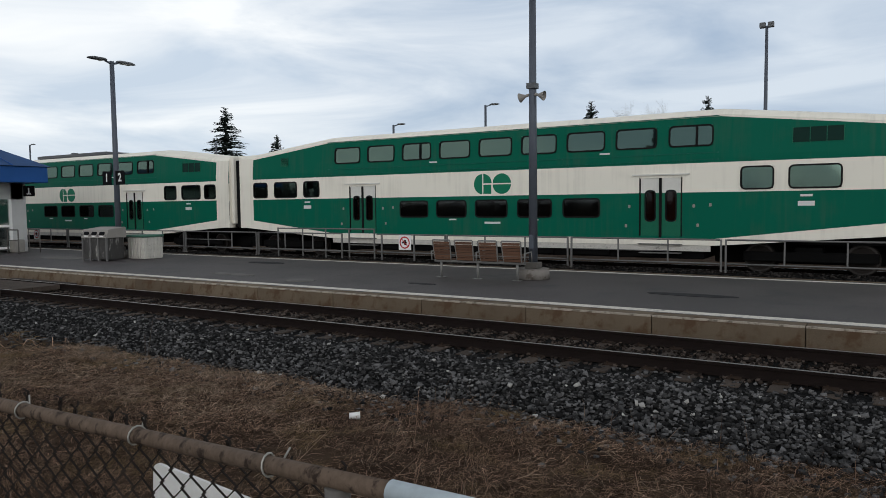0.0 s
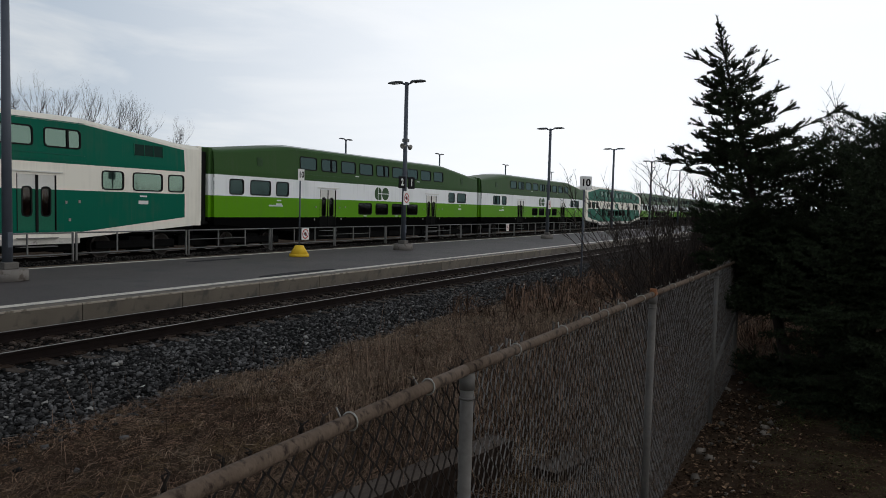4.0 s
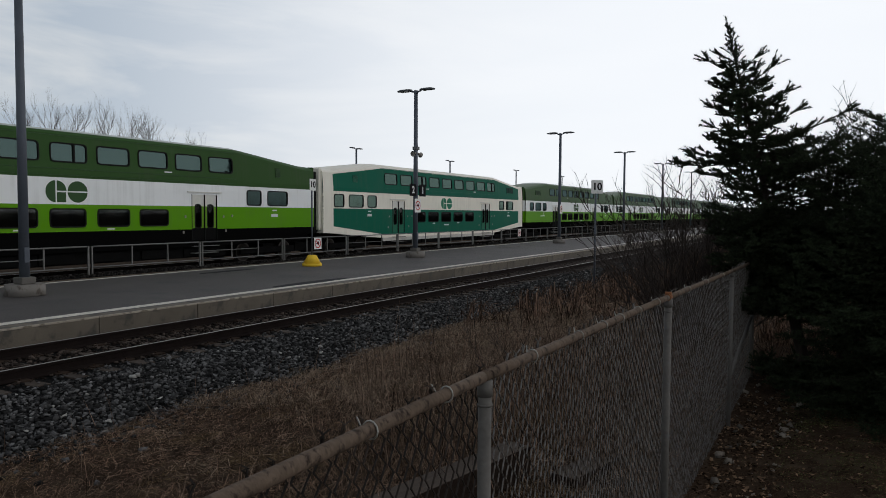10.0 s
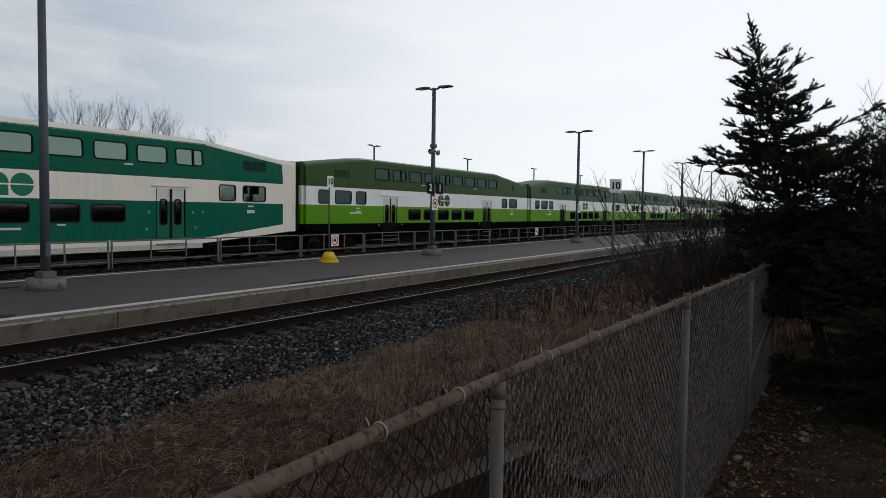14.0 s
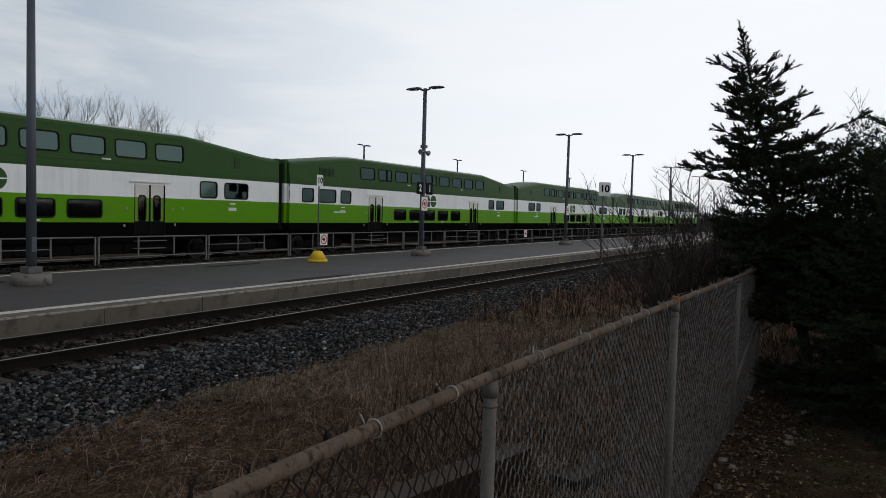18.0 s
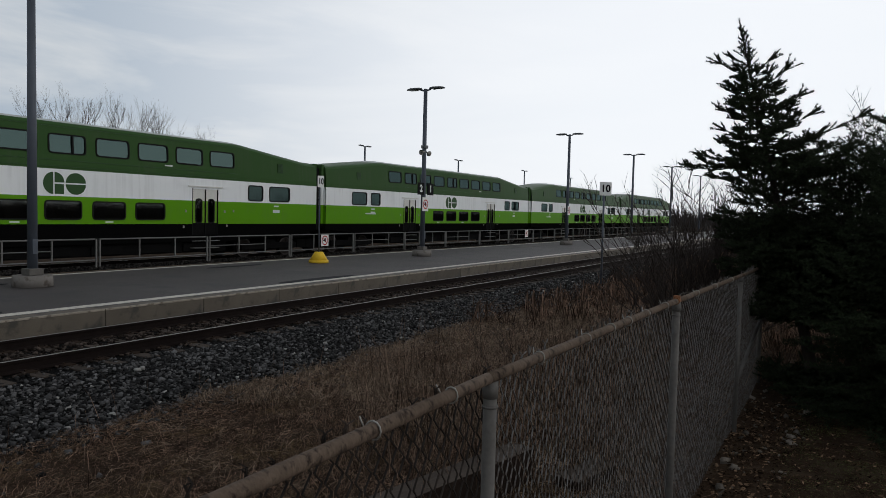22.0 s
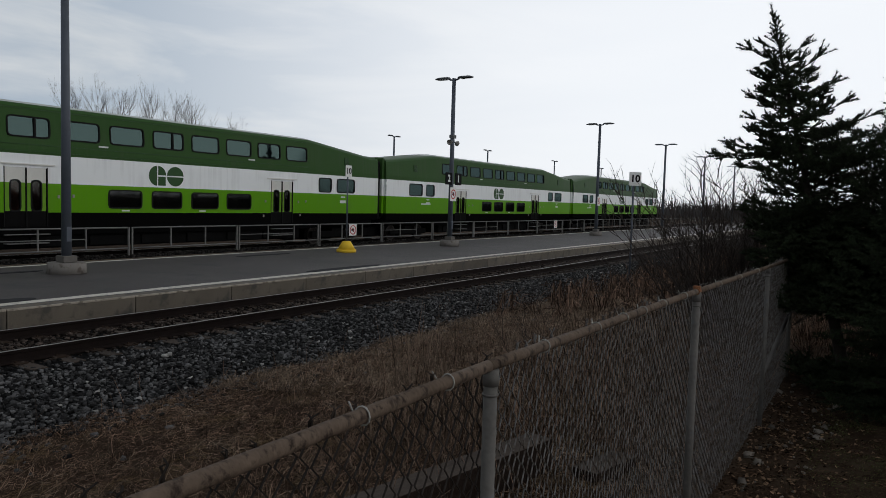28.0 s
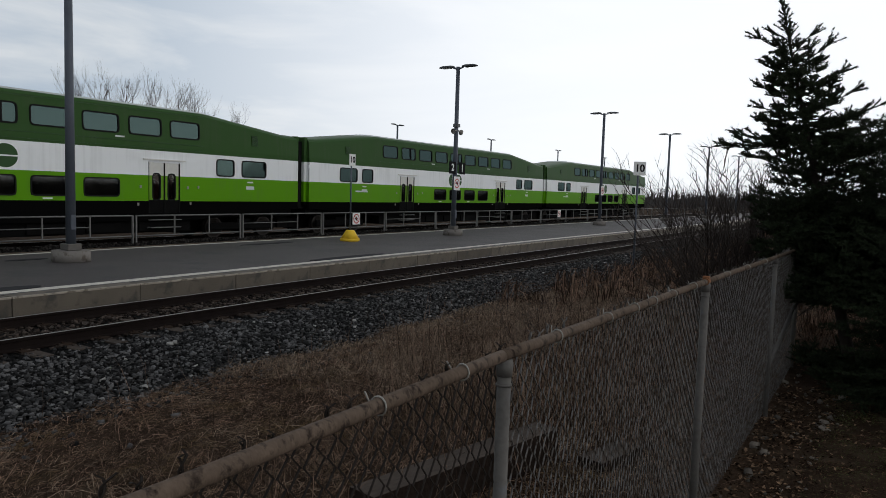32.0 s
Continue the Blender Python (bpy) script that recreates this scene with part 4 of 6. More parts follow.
mast = thing("floodlight_mast", "slender dark floodlight mast beyond the train", "mast", pose(-5.98, 45, -0.1))
part("pole", tube(B(), (0, 0, 0), (0, 0, 12.1), 0.14, 0.08, 10), M_pole, mast)
for dx in (-0.22, 0.22):
    part("floodlight", box(B(), dx - 0.16, dx + 0.16, -0.14, 0.14, 12.0, 12.3, bevel=0.03), M_lamp, mast)


M_frame = mat("bench_frame", (0.19, 0.188, 0.18), 0.5, metal=0.3, vary=0.2, scale=5, fine=50, bump=0.05)


def bench():
    b = thing("bench", "four-seat timber slat bench with pale metal frame", "bench", pose(-8.7, 15.75, PZ))
    for x in (-1.1, -0.02, 1.08):
        part("leg", tube(B(), (x, 0, 0), (x, 0, 0.44), 0.035, n=10), M_frame, b)
        part("foot_plate", box(B(), x - 0.12, x + 0.12, -0.08, 0.08, 0, 0.015), M_frame, b)
    part("beam", box(B(), -1.3, 1.3, -0.04, 0.04, 0.4, 0.46, bevel=0.01), M_frame, b)
    slat = mesh_of("slat", box(B(), -0.235, 0.235, -0.012, 0.012, -0.03, 0.03, bevel=0.006), M_slat)
    for x in (-0.99, -0.33, 0.35, 1.0):
        part("back_frame", wire(B(), [(x - 0.235, -0.09, 0.44), (x - 0.265, -0.195, 0.96), (x - 0.25, -0.2, 0.98), (x + 0.25, -0.2, 0.98), (x + 0.265, -0.195, 0.96), (x + 0.235, -0.09, 0.44)], 0.017, 8), M_frame, b)
        for k in range(7):
            part("slat", slat, None, b, "", pose(x, -0.105 - 0.0139 * k, 0.5 + 0.068 * k, -12))
        for k in range(5):
            part("slat", slat, None, b, "", pose(x, -0.05 + 0.085 * k, 0.47, 90))
    for x in (-1.32, 0.01, 1.34):
        a = B()
        tube(a, (x, -0.12, 0.45), (x, -0.14, 0.68), 0.018, n=8)
        tube(a, (x, -0.14, 0.68), (x, 0.25, 0.7), 0.018, n=8)
        tube(a, (x, 0.25, 0.7), (x, 0.28, 0.46), 0.018, n=8)
        part("armrest", a, M_frame, b)


bench()


def shelter():
    s = thing("platform_shelter", "grey platform shelter with a blue hipped roof", "shelter", pose(-37.3, 15.1, PZ))
    x0, x1, y0, y1 = -5.5, 5.0, -2.0, 2.1
    part("wall", box(B(), x0, x1, y1 - 0.12, y1, 0, 3.0), M_wallgrey, s)
    part("wall", box(B(), x0, x0 + 0.12, y0, y1 - 0.12, 0, 3.0), M_wallgrey, s)
    for a, b in ((y0, y0 + 0.5), (y0 + 1.6, y0 + 2.1), (y1 - 0.62, y1 - 0.12)):
        part("wall_pier", box(B(), x1 - 0.12, x1, a, b, 0, 3.0), M_wallgrey, s)
    part("wall_head", box(B(), x1 - 0.12, x1, y0, y1 - 0.12, 2.3, 3.0), M_wallgrey, s)
    for a, b in ((y0 + 0.5, y0 + 1.6), (y0 + 2.1, y1 - 0.62)):
        w = part("window", box(box(box(box(B(), x1 - 0.1, x1 + 0.02, a, a + 0.11, 0.05, 2.3), x1 - 0.1, x1 + 0.02, b - 0.11, b, 0.05, 2.3), x1 - 0.1, x1 + 0.02, a + 0.07, b - 0.07, 0.15, 0.25), x1 - 0.1, x1 + 0.02, a + 0.07, b - 0.07, 1.1, 1.2), M_white, s, "white window frame")
        part("pane", box(B(), x1 - 0.06, x1 - 0.05, a + 0.07, b - 0.07, 0.25, 2.3), M_clear, w)
    for k in range(4):
        a = x0 + 0.3 + k * 2.55
        part("wall_pier", box(B(), a, a + 0.5, y0, y0 + 0.12, 0, 3.0), M_wallgrey, s)
        w = part("window", box(box(B(), a + 0.5, a + 2.55, y0 + 0.02, y0 + 0.1, 0.0, 0.4), a + 0.5, a + 2.55, y0 + 0.02, y0 + 0.1, 2.3, 3.0), M_white, s)
        part("pane", box(B(), a + 0.5, a + 2.55, y0 + 0.05, y0 + 0.06, 0.4, 2.3), M_clear, w)
    part("fascia", box(B(), x0 - 1.2, x1 + 1.3, y0 - 1.0, y1 + 0.3, 3.0, 3.68, bevel=0.02), M_blue, s, "deep blue fascia")
    r = B()
    a = [r.verts.new(p) for p in ((x0 - 1.3, y0 - 1.1, 3.69), (x1 + 1.4, y0 - 1.1, 3.69), (x1 + 1.4, y1 + 0.4, 3.69), (x0 - 1.3, y1 + 0.4, 3.69))]
    t = [r.verts.new(p) for p in ((x0 + 1.5, 0, 5.0), (x1 - 1.0, 0, 5.0))]
    for f in ((a[0], a[1], t[1], t[0]), (a[1], a[2], t[1]), (a[2], a[3], t[0], t[1]), (a[3], a[0], t[0]), a[::-1]):
        r.faces.new(f)
    rf = part("roof", r, M_blueroof, s, "blue hipped roof")
    for k in range(9):
        x = x0 - 0.6 + 1.35 * k
        tube_ = tube(B(), (x, y0 - 1.08, 3.72), (min(max(x, x0 + 1.5), x1 - 1.0), -0.02, 5.02), 0.025, n=4)
        part("seam", tube_, M_blue, rf)
    for k in range(5):
        y = y0 - 0.9 + 0.95 * k
        part("seam", tube(B(), (x1 + 1.37, y, 3.72), (x1 - 1.0, y * 0.03, 5.02), 0.025, n=4), M_blue, rf)
    part("dispenser", box(B(), x1 + 0.05, x1 + 0.45, 1.3, 1.75, 0, 0.55, bevel=0.03), M_bintop, s, "pale grey box by the wall")
    for y in (1.0, 1.9):
        g = B()
        tube(g, (x1 + 0.5, y, 0), (x1 + 0.5, y, 1.0), 0.025, n=8)
        tube(g, (x1 + 0.5, y, 1.0), (x1 + 1.35, y, 1.0), 0.025, n=8)
        tube(g, (x1 + 1.35, y, 1.0), (x1 + 1.35, y, 0), 0.025, n=8)
        tube(g, (x1 + 0.5, y, 0.55), (x1 + 1.35, y, 0.55), 0.02, n=8)
        part("guard_rail", g, M_galv, s)
    pl = part("hanging_sign", plate_mesh("hanging_sign", 0.5, 0.45, 0.02, 0.03, M_black), None, s, "black hanging sign with a white arrow", pose(x1 + 0.5, 2.0, 2.65, 0, 0, 30))
    part("arrow", box(box(B(), -0.03, 0.03, -0.036, -0.033, -0.12, 0.14), -0.1, 0.1, -0.036, -0.033, -0.14, -0.1), M_white, pl)


shelter()


def recycling_bin():
    b = thing("recycling_bin", "wide steel recycling bin with pale sloped top", "bin", pose(-24.05, 15.5, PZ, 0, 0, 4))
    part("body", box(B(), -0.62, 0.62, -0.36, 0.36, 0.06, 0.82, bevel=0.02), M_binpanel, b, "scuffed steel panels")
    for x in (-0.64, -0.21, 0.21, 0.64):
        part("post", box(B(), x - 0.03, x + 0.03, -0.4, -0.34, 0, 0.95), M_railing, b)
    top = B()
    v = [top.verts.new(p) for p in ((-0.68, -0.42, 0.83), (0.68, -0.42, 0.83), (0.68, 0.42, 0.83), (-0.68, 0.42, 0.83), (-0.68, -0.3, 1.12), (0.68, -0.3, 1.12), (0.68, 0.42, 1.2), (-0.68, 0.42, 1.2))]
    for q in ((3, 2, 1, 0), (4, 5, 6, 7), (0, 1, 5, 4), (1, 2, 6, 5), (2, 3, 7, 6), (3, 0, 4, 7)):
        top.faces.new([v[i] for i in q])
    part("hood", top, M_bintop, b, "pale hood")
    for x in (-0.42, 0.0, 0.42):
        part("slot", plate_mesh("slot", 0.26, 0.12, 0.03, 0.02, M_black), None, b, "dark drop slot", pose(x, -0.365, 0.98, -22))
        part("notice", plate_mesh("notice", 0.2, 0.05, 0.005, 0.008, M_white), None, b, "", pose(x, -0.395, 0.88))
    c = thing("salt_box", "ribbed off-white grit box with green lid", "grit box", pose(-23.4, 16.75, PZ))
    part("body", box(B(), -0.45, 0.45, -0.4, 0.4, 0.0, 0.8, bevel=0.03), M_crate, c)
    rib = mesh_of("rib", box(B(), -0.03, 0.03, -0.02, 0.02, 0.02, 0.78), M_crate)
    for k in range(6):
        part("rib", rib, None, c, "", pose(-0.4 + 0.16 * k, -0.41, 0))
        part("rib", rib, None, c, "", pose(0.46, -0.35 + 0.14 * k, 0, 0, 0, 90))
    part("lid", box(B(), -0.5, 0.5, -0.46, 0.46, 0.8, 0.88, bevel=0.03), mat("lid_green", (0.05, 0.14, 0.1), 0.5), c, "dull green lid")


recycling_bin()


def marker_ten():
    c = thing("distance_marker", "yellow weighted base with a slim pole and white 10 sign", "sign", pose(20.31, 16.82, PZ))
    b = B()
    for s, z0, z1, r0, r1 in ((0, 0, 0.1, 0.36, 0.36), (0, 0.1, 0.4, 0.33, 0.15)):
        tube(b, (0, 0, z0), (0, 0, z1), r0, r1, 8)
    part("base", b, M_yellow, c, "yellow plastic weighted base")
    part("pole", tube(B(), (0, 0, 0.4), (0, 0, 3.1), 0.028, n=8), M_pole, c)
    s = part("plate", plate_mesh("plate", 0.34, 0.42, 0.02, 0.015, M_white), None, c, "white plate", pose(0, -0.035, 2.95))
    words("numeral", "10", 0.3, M_black, s, pose(0, -0.019, 0, 90))
    d = thing("distance_marker", "large white 10 sign on a slim post beside the track", "sign", pose(23.95, 7.4, -0.35))
    part("pole", tube(B(), (0, 0, 0), (0, 0, 3.3), 0.035, n=8), M_pole, d)
    s = part("plate", plate_mesh("plate", 0.42, 0.46, 0.03, 0.015, M_white), None, d, "white plate", pose(0, -0.045, 3.42, 0, 0, -52))
    words("numeral", "10", 0.34, M_black, s, pose(0, -0.019, 0, 90))


marker_ten()


def platform_fence():
    f = thing("platform_fence", "low galvanised steel railing between the tracks", "railing", pose(0, 20.0, 0.17))
    post = mesh_of("post", box(B(), -0.019, 0.019, -0.019, 0.019, 0.27, 0.87), M_railing)
    thick = mesh_of("post", box(B(), -0.022, 0.022, -0.026, 0.026, -0.05, 0.9), M_railing)
    bar = mesh_of("rail", tube(B(), (0.09, 0, 0.885), (4.23, 0, 0.885), 0.024, n=8), M_railing)
    low = mesh_of("bottom_rail", tube(B(), (0.09, 0, 0.25), (4.23, 0, 0.25), 0.022, n=8), M_railing)
    mid = mesh_of("mid_rail", tube(B(), (0.09, 0, 0.56), (2.87, 0, 0.56), 0.015, n=8), M_railing)
    foot = mesh_of("foot", box(B(), -0.09, 0.09, -0.07, 0.07, -0.06, 0.02), M_concrete)
    for k in range(-16, 24):
        x = -3.62 + 4.33 * k
        if -20.2 < x < -14.9:
            continue
        part("rail", bar, None, f, "", pose(x, 0, 0))
        part("bottom_rail", low, None, f, "", pose(x, 0, 0))
        if k % 2:
            part("mid_rail", mid, None, f, "", pose(x, 0, 0))
        for dx in (0.055, 4.265):
            part("post", thick, None, f, "", pose(x + dx, 0, 0))
        part("foot", foot, None, f, "", pose(x, 0, 0))
        for dx in (1.47, 2.87):
            part("post", post, None, f, "", pose(x + dx, 0, 0))
    # a taller stretch beside the timber crossing
    high = mesh_of("post", box(B(), -0.02, 0.02, -0.02, 0.02, -0.05, 1.08), M_railing)
    for x0, x1, top, posts in ((-19.83, -15.21, 1.06, (-19.83, -18.57, -17.44, -16.34, -15.21)), (-20.9, -19.95, 0.885, ()), (-15.1, -12.3, 0.885, ())):
        part("rail", tube(B(), (x0, 0, top), (x1, 0, top), 0.024, n=8), M_railing, f)
        part("bottom_rail", tube(B(), (x0, 0, 0.27), (x1, 0, 0.27), 0.022, n=8), M_railing, f)
        for x in posts:
            part("post", high, None, f, "", pose(x, 0, 0))
    for x in (-20.9, -14.89, -13.53, -12.3):
        part("post", thick, None, f, "", pose(x, 0, 0))
    for x in (-13.88, 6.86, -36.6, 24.51, 47.0):
        no_smoking(f, pose(x, -0.04, 0.62), 0.5, 0.5)


platform_fence()

# ---- near fence ----
FENCE_Y = 0.98


def fence_top(x):
    return float(np.interp(x, (-9, -2.0, -0.7, 1.86, 4.5, 8.4), (1.58, 1.595, 1.625, 1.648, 1.622, 1.57)))


M_tiewire = mat("tie_wire", (0.36, 0.35, 0.32), 0.5, metal=0.5, vary=0.2, scale=9, bump=0)


def near_fence():
    f = thing("chain_link_fence", "rusty chain-link fence with pipe top rail and posts", "fence", pose(0, FENCE_Y, 0))
    posts = [-8.94, -6.24, -3.54, -0.84, 1.86, 4.53, 7.6]
    for i, x in enumerate(posts):
        big = x == 4.53
        r = 0.024 if big else 0.021
        b = B()
        tube(b, (x, 0, -0.15), (x, 0, fence_top(x) - (0.045 if not big else 0.02)), r, n=14)
        p = part("post", b, M_galv, f, "weathered galvanised pipe post")
        c = B()
        tube(c, (x, 0, fence_top(x) - 0.08), (x, 0, fence_top(x) - 0.03), r + 0.003, n=14)
        tube(c, (x, 0, fence_top(x) - 0.11), (x, 0, fence_top(x) - 0.104), r + 0.004, n=14)
        part("cap", c, M_galv, p)
        if big:
            k = B()
            tube(k, (x - 0.03, 0, fence_top(x) - 0.016), (x + 0.03, 0, fence_top(x) - 0.016), 0.0225, n=12)
            tube(k, (x, -0.02, fence_top(x) + 0.006), (x, 0.02, fence_top(x) + 0.006), 0.012, n=8)
            part("clamp", k, mat("rust_orange", (0.22, 0.095, 0.045), 0.8, vary=0.3, scale=20, bump=0.2), p, "orange rusted rail clamp")
    # the top rail in pipe lengths, with a sag between posts
    ends = [-9.5, -6.3, -3.6, -0.7, 1.84, 4.53, 7.6, 9.83]
    for a, b in zip(ends, ends[1:]):
        bm = B()
        for k in range(8):
            t0, t1 = k / 8, (k + 1) / 8
            z0, z1 = [fence_top(a + (b - a) * t) - 0.018 for t in (t0, t1)]
            tube(bm, (a + (b - a) * t0, 0, z0), (a + (b - a) * t1, 0, z1), 0.0178, n=14, caps=k in (0, 7))
        bmesh.ops.remove_doubles(bm, verts=bm.verts, dist=0.0005)
        part("top_rail", bm, M_rusty, f, "mottled rusty top rail")
    part("sleeve", tube(B(), (-0.72, 0, fence_top(-0.72) - 0.018), (-0.2, 0, fence_top(-0.2) - 0.018), 0.0212, n=14), M_bluegrey, f, "pale blue-grey pipe sleeve")
    rng = random.Random(4)
    for x in [-2.6, -1.9, -1.42, -1.02, 0.55, 1.25, 1.62, 2.25, 2.75, 3.1, 3.4, 3.75, 4.2, 5.2, 6.0, 6.9]:
        n, dx = 12, rng.uniform(-0.02, 0.02)
        pts = [(x + dx * k / n, 0.021 * math.cos(2 * math.pi * k / n), fence_top(x) - 0.018 + 0.022 * math.sin(2 * math.pi * k / n)) for k in range(n)]
        pts += [(x + dx + rng.uniform(-0.03, 0.03), 0.03, fence_top(x) + 0.012)]
        bm = wire(B(), pts, 0.0022)
        part("tie_wire", bm, M_tiewire, f, "bent aluminium tie wire")
    # woven mesh, wire by wire
    vs, fs = [], []
    half, rr, rise = 0.0355, 0.0022, 0.0335
    split = 0
    for i, x in enumerate(np.arange(-6.5, 9.8, half)):
        if x > 1.9 and not split:
            bulk("mesh", vs, fs, M_rustwire, "dark rusty woven wire mesh", "", "stuff", f)
            vs, fs, split, rr = [], [], 1, 0.002
        rows = int((fence_top(x) - 0.02) / rise)
        for j in range(rows + 1):
            odd = (i + j) % 2
            px = x + half * odd + 0.009 * math.sin(x * 0.9 + j * 0.15) + 0.006 * math.sin(x * 4.1 + j * 0.6)
            py = 0.030 + 0.004 * (1 if odd else -1) + 0.02 * math.sin(x * 1.3 + j * 0.07) * math.sin(j / rows * 3.1)
            pz = j * rise + 0.007 * math.sin(x * 3.1 + j * 0.4)
            b0 = len(vs)
            vs += [(px + rr, py - rr, pz), (px - rr, py - rr, pz), (px, py + rr * 1.4, pz)]
            if j:
                for k in range(3):
                    fs.append((b0 - 3 + k, b0 - 3 + (k + 1) % 3, b0 + (k + 1) % 3, b0 + k))
        # the twisted pair of cut ends above the last crossing
        if i % 2 and rng.random() < 0.75:
            up, lean, twist = rng.uniform(0.02, 0.055), rng.uniform(-0.02, 0.02), rng.uniform(0, 6.28)
            for s0 in (0, math.pi):
                for j in range(7):
                    t = j / 6
                    a = twist + s0 + t * 7
                    fan = 0.003 + (0.012 * (t - 0.75) * 4 if t > 0.75 else 0)
                    q = (px + lean * t + fan * math.cos(a), py + fan * math.sin(a), pz + up * t)
                    b0 = len(vs)
                    vs += [(q[0] + rr, q[1] - rr, q[2]), (q[0] - rr, q[1] - rr, q[2]), (q[0], q[1] + rr * 1.4, q[2])]
                    if j:
                        for k in range(3):
                            fs.append((b0 - 3 + k, b0 - 3 + (k + 1) % 3, b0 + (k + 1) % 3, b0 + k))
    bulk("mesh", vs, fs, M_wire, "rusty grey woven wire mesh", "", "stuff", f)
    # the end bay, with a brace, and the return of the fence
    e = B()
    tube(e, (7.6, 0, 0.5), (9.75, 0.02, 0.82), 0.022, n=8)
    part("brace", e, M_galv, f, "diagonal brace pipe")
    part("post", tube(B(), (9.85, 0.02, -0.15), (9.85, 0.02, 1.3), 0.028, n=12), M_galv, f)
    part("mid_rail", tube(B(), (9.85, 0.02, 0.85), (12.5, -0.4, 0.8), 0.02, n=8), M_galv, f)
    # the white board hung on the mesh
    s = part("board", plate_mesh("board", 0.6, 0.42, 0.02, 0.008, M_white), None, f, "white notice board hung on the mesh", pose(-1.18, 0.075, 1.27, 0, 4, 0))
    part("notice", plate_mesh("notice", 0.2, 0.3, 0.005, 0.004, M_bintop), None, s, "grey printed panel", pose(0.0, -0.01, -0.03))
    part("strip", plate_mesh("strip", 0.26, 0.02, 0.004, 0.006, M_black), None, s, "", pose(0.02, -0.01, 0.13))


near_fence()

# ---- plants ----


def tuft_field(name, n, area, h0, h1, seed, material, label, width=0.002, sprawl=(0.05, 0.2), patch=0.6):
    """Thin dead blades in loose clumps, most of them bent over and lying across one another."""
    rng = np.random.default_rng(seed)
    x0, x1, y0, y1 = area
    vs, fs = [], []
    per = 16
    for cx, cy in np.c_[rng.uniform(x0, x1, n // per), rng.uniform(y0, y1, n // per)]:
        dens = noise.noise((cx * patch, cy * patch, 7.0 + seed)) + 0.5 * noise.noise((cx * 2.3, cy * 2.3, seed))
        if dens < -0.75 + 0.35 * rng.random():
            continue
        clump = 0.6 + 0.8 * max(0.0, dens + 0.2)
        main = rng.uniform(0, 2 * math.pi)
        for _ in range(per):
            x, y = cx + rng.normal(0, 0.09), cy + rng.normal(0, 0.09)
            h = rng.uniform(h0, h1) * clump
            a = main + rng.normal(0, 1.3)
            curl = rng.normal(0, 1.3)
            lean = rng.uniform(*sprawl)
            z = ground_z(x, y) - 0.008
            w = width * rng.uniform(0.6, 1.5)
            b = len(vs)
            tipz = rng.uniform(-0.1, 1.1)
            px, py = x, y
            for t, k, up in ((0, 1.0, 0.0), (0.5, 0.85, 0.85), (1.0, 0.25, tipz)):
                dx, dy = math.cos(a + curl * t), math.sin(a + curl * t)
                sx, sy = -dy * w * k, dx * w * k
                vs.append((px - sx, py - sy, z + h * up))
                vs.append((px + sx, py + sy, z + h * up + w))
                px, py = px + dx * lean / 2, py + dy * lean / 2
            fs += [(b, b + 1, b + 3, b + 2), (b + 2, b + 3, b + 5, b + 4)]
    return bulk(name, vs, fs, material, label, "dry grass")


M_weed = mat("dead_weeds", (0.182, 0.119, 0.086), 0.9, vary=0.35, scale=1, fine=20, bump=0, spec=0.04, island=0.85, skew=2.5)
M_needlelitter = mat("fallen_needles", (0.12, 0.07, 0.042), 0.95, vary=0.4, scale=2, fine=20, bump=0, spec=0.04, island=0.8, skew=1.8)
M_palestraw = mat("pale_straw", (0.235, 0.175, 0.128), 0.9, vary=0.3, scale=0.7, fine=20, bump=0, spec=0.04, island=0.7)
tuft_field("dry_grass", 190000, (-12, 12, 1.2, 7.5), 0.012, 0.06, 11, M_straw, "matted straw-coloured dead grass", 0.0014, (0.04, 0.17))
tuft_field("dry_grass", 90000, (-9, 12, 1.1, 7.3), 0.02, 0.09, 12, M_weed, "brown dead weeds and grass stems", 0.0014, (0.04, 0.2))
tuft_field("dry_grass", 14000, (-9, 12, 1.3, 7.2), 0.02, 0.10, 16, M_palestraw, "pale broken straw lying on the dead grass", 0.0016, (0.06, 0.3), 0.9)
tuft_field("dry_grass", 20000, (6, 17, 3.2, 7.2), 0.04, 0.2, 13, M_palestraw, "taller tan grass clumps by the ballast", 0.0024, (0.08, 0.3))
tuft_field("dry_grass", 9000, (-12, -5.5, 4.6, 7.2), 0.02, 0.1, 20, M_palestraw, "tan dead grass beside the ballast", 0.0016, (0.05, 0.2), 0.5)
tuft_field("dry_grass", 9000, (9.8, 19, -4.0, 1.2), 0.08, 0.4, 21, M_weed, "brown dead weeds behind the spruces", 0.004, (0.08, 0.3))
tuft_field("dry_grass", 9000, (13, 60, 1.0, 7.0), 0.2, 0.8, 14, M_weed, "tall brown weeds along the track", 0.009, (0.1, 0.5))
tuft_field("dry_grass", 9000, (-45, -12, 1.0, 7.2), 0.05, 0.2, 15, M_straw, "dead grass beside the track", 0.006, (0.15, 0.5))


M_palestalk = mat("pale_stalks", (0.19, 0.136, 0.10), 0.9, vary=0.3, scale=1, fine=20, bump=0, spec=0.04, island=0.6)


M_moss = mat("moss", (0.075, 0.075, 0.032), 0.95, vary=0.4, scale=2, fine=20, bump=0, spec=0.04, island=0.6)
tuft_field("dry_grass", 26000, (3.6, 9.0, -1.7, 0.5), 0.006, 0.025, 18, M_moss, "low moss and short green grass on bare soil", 0.0018, (0.01, 0.05), 0.9)
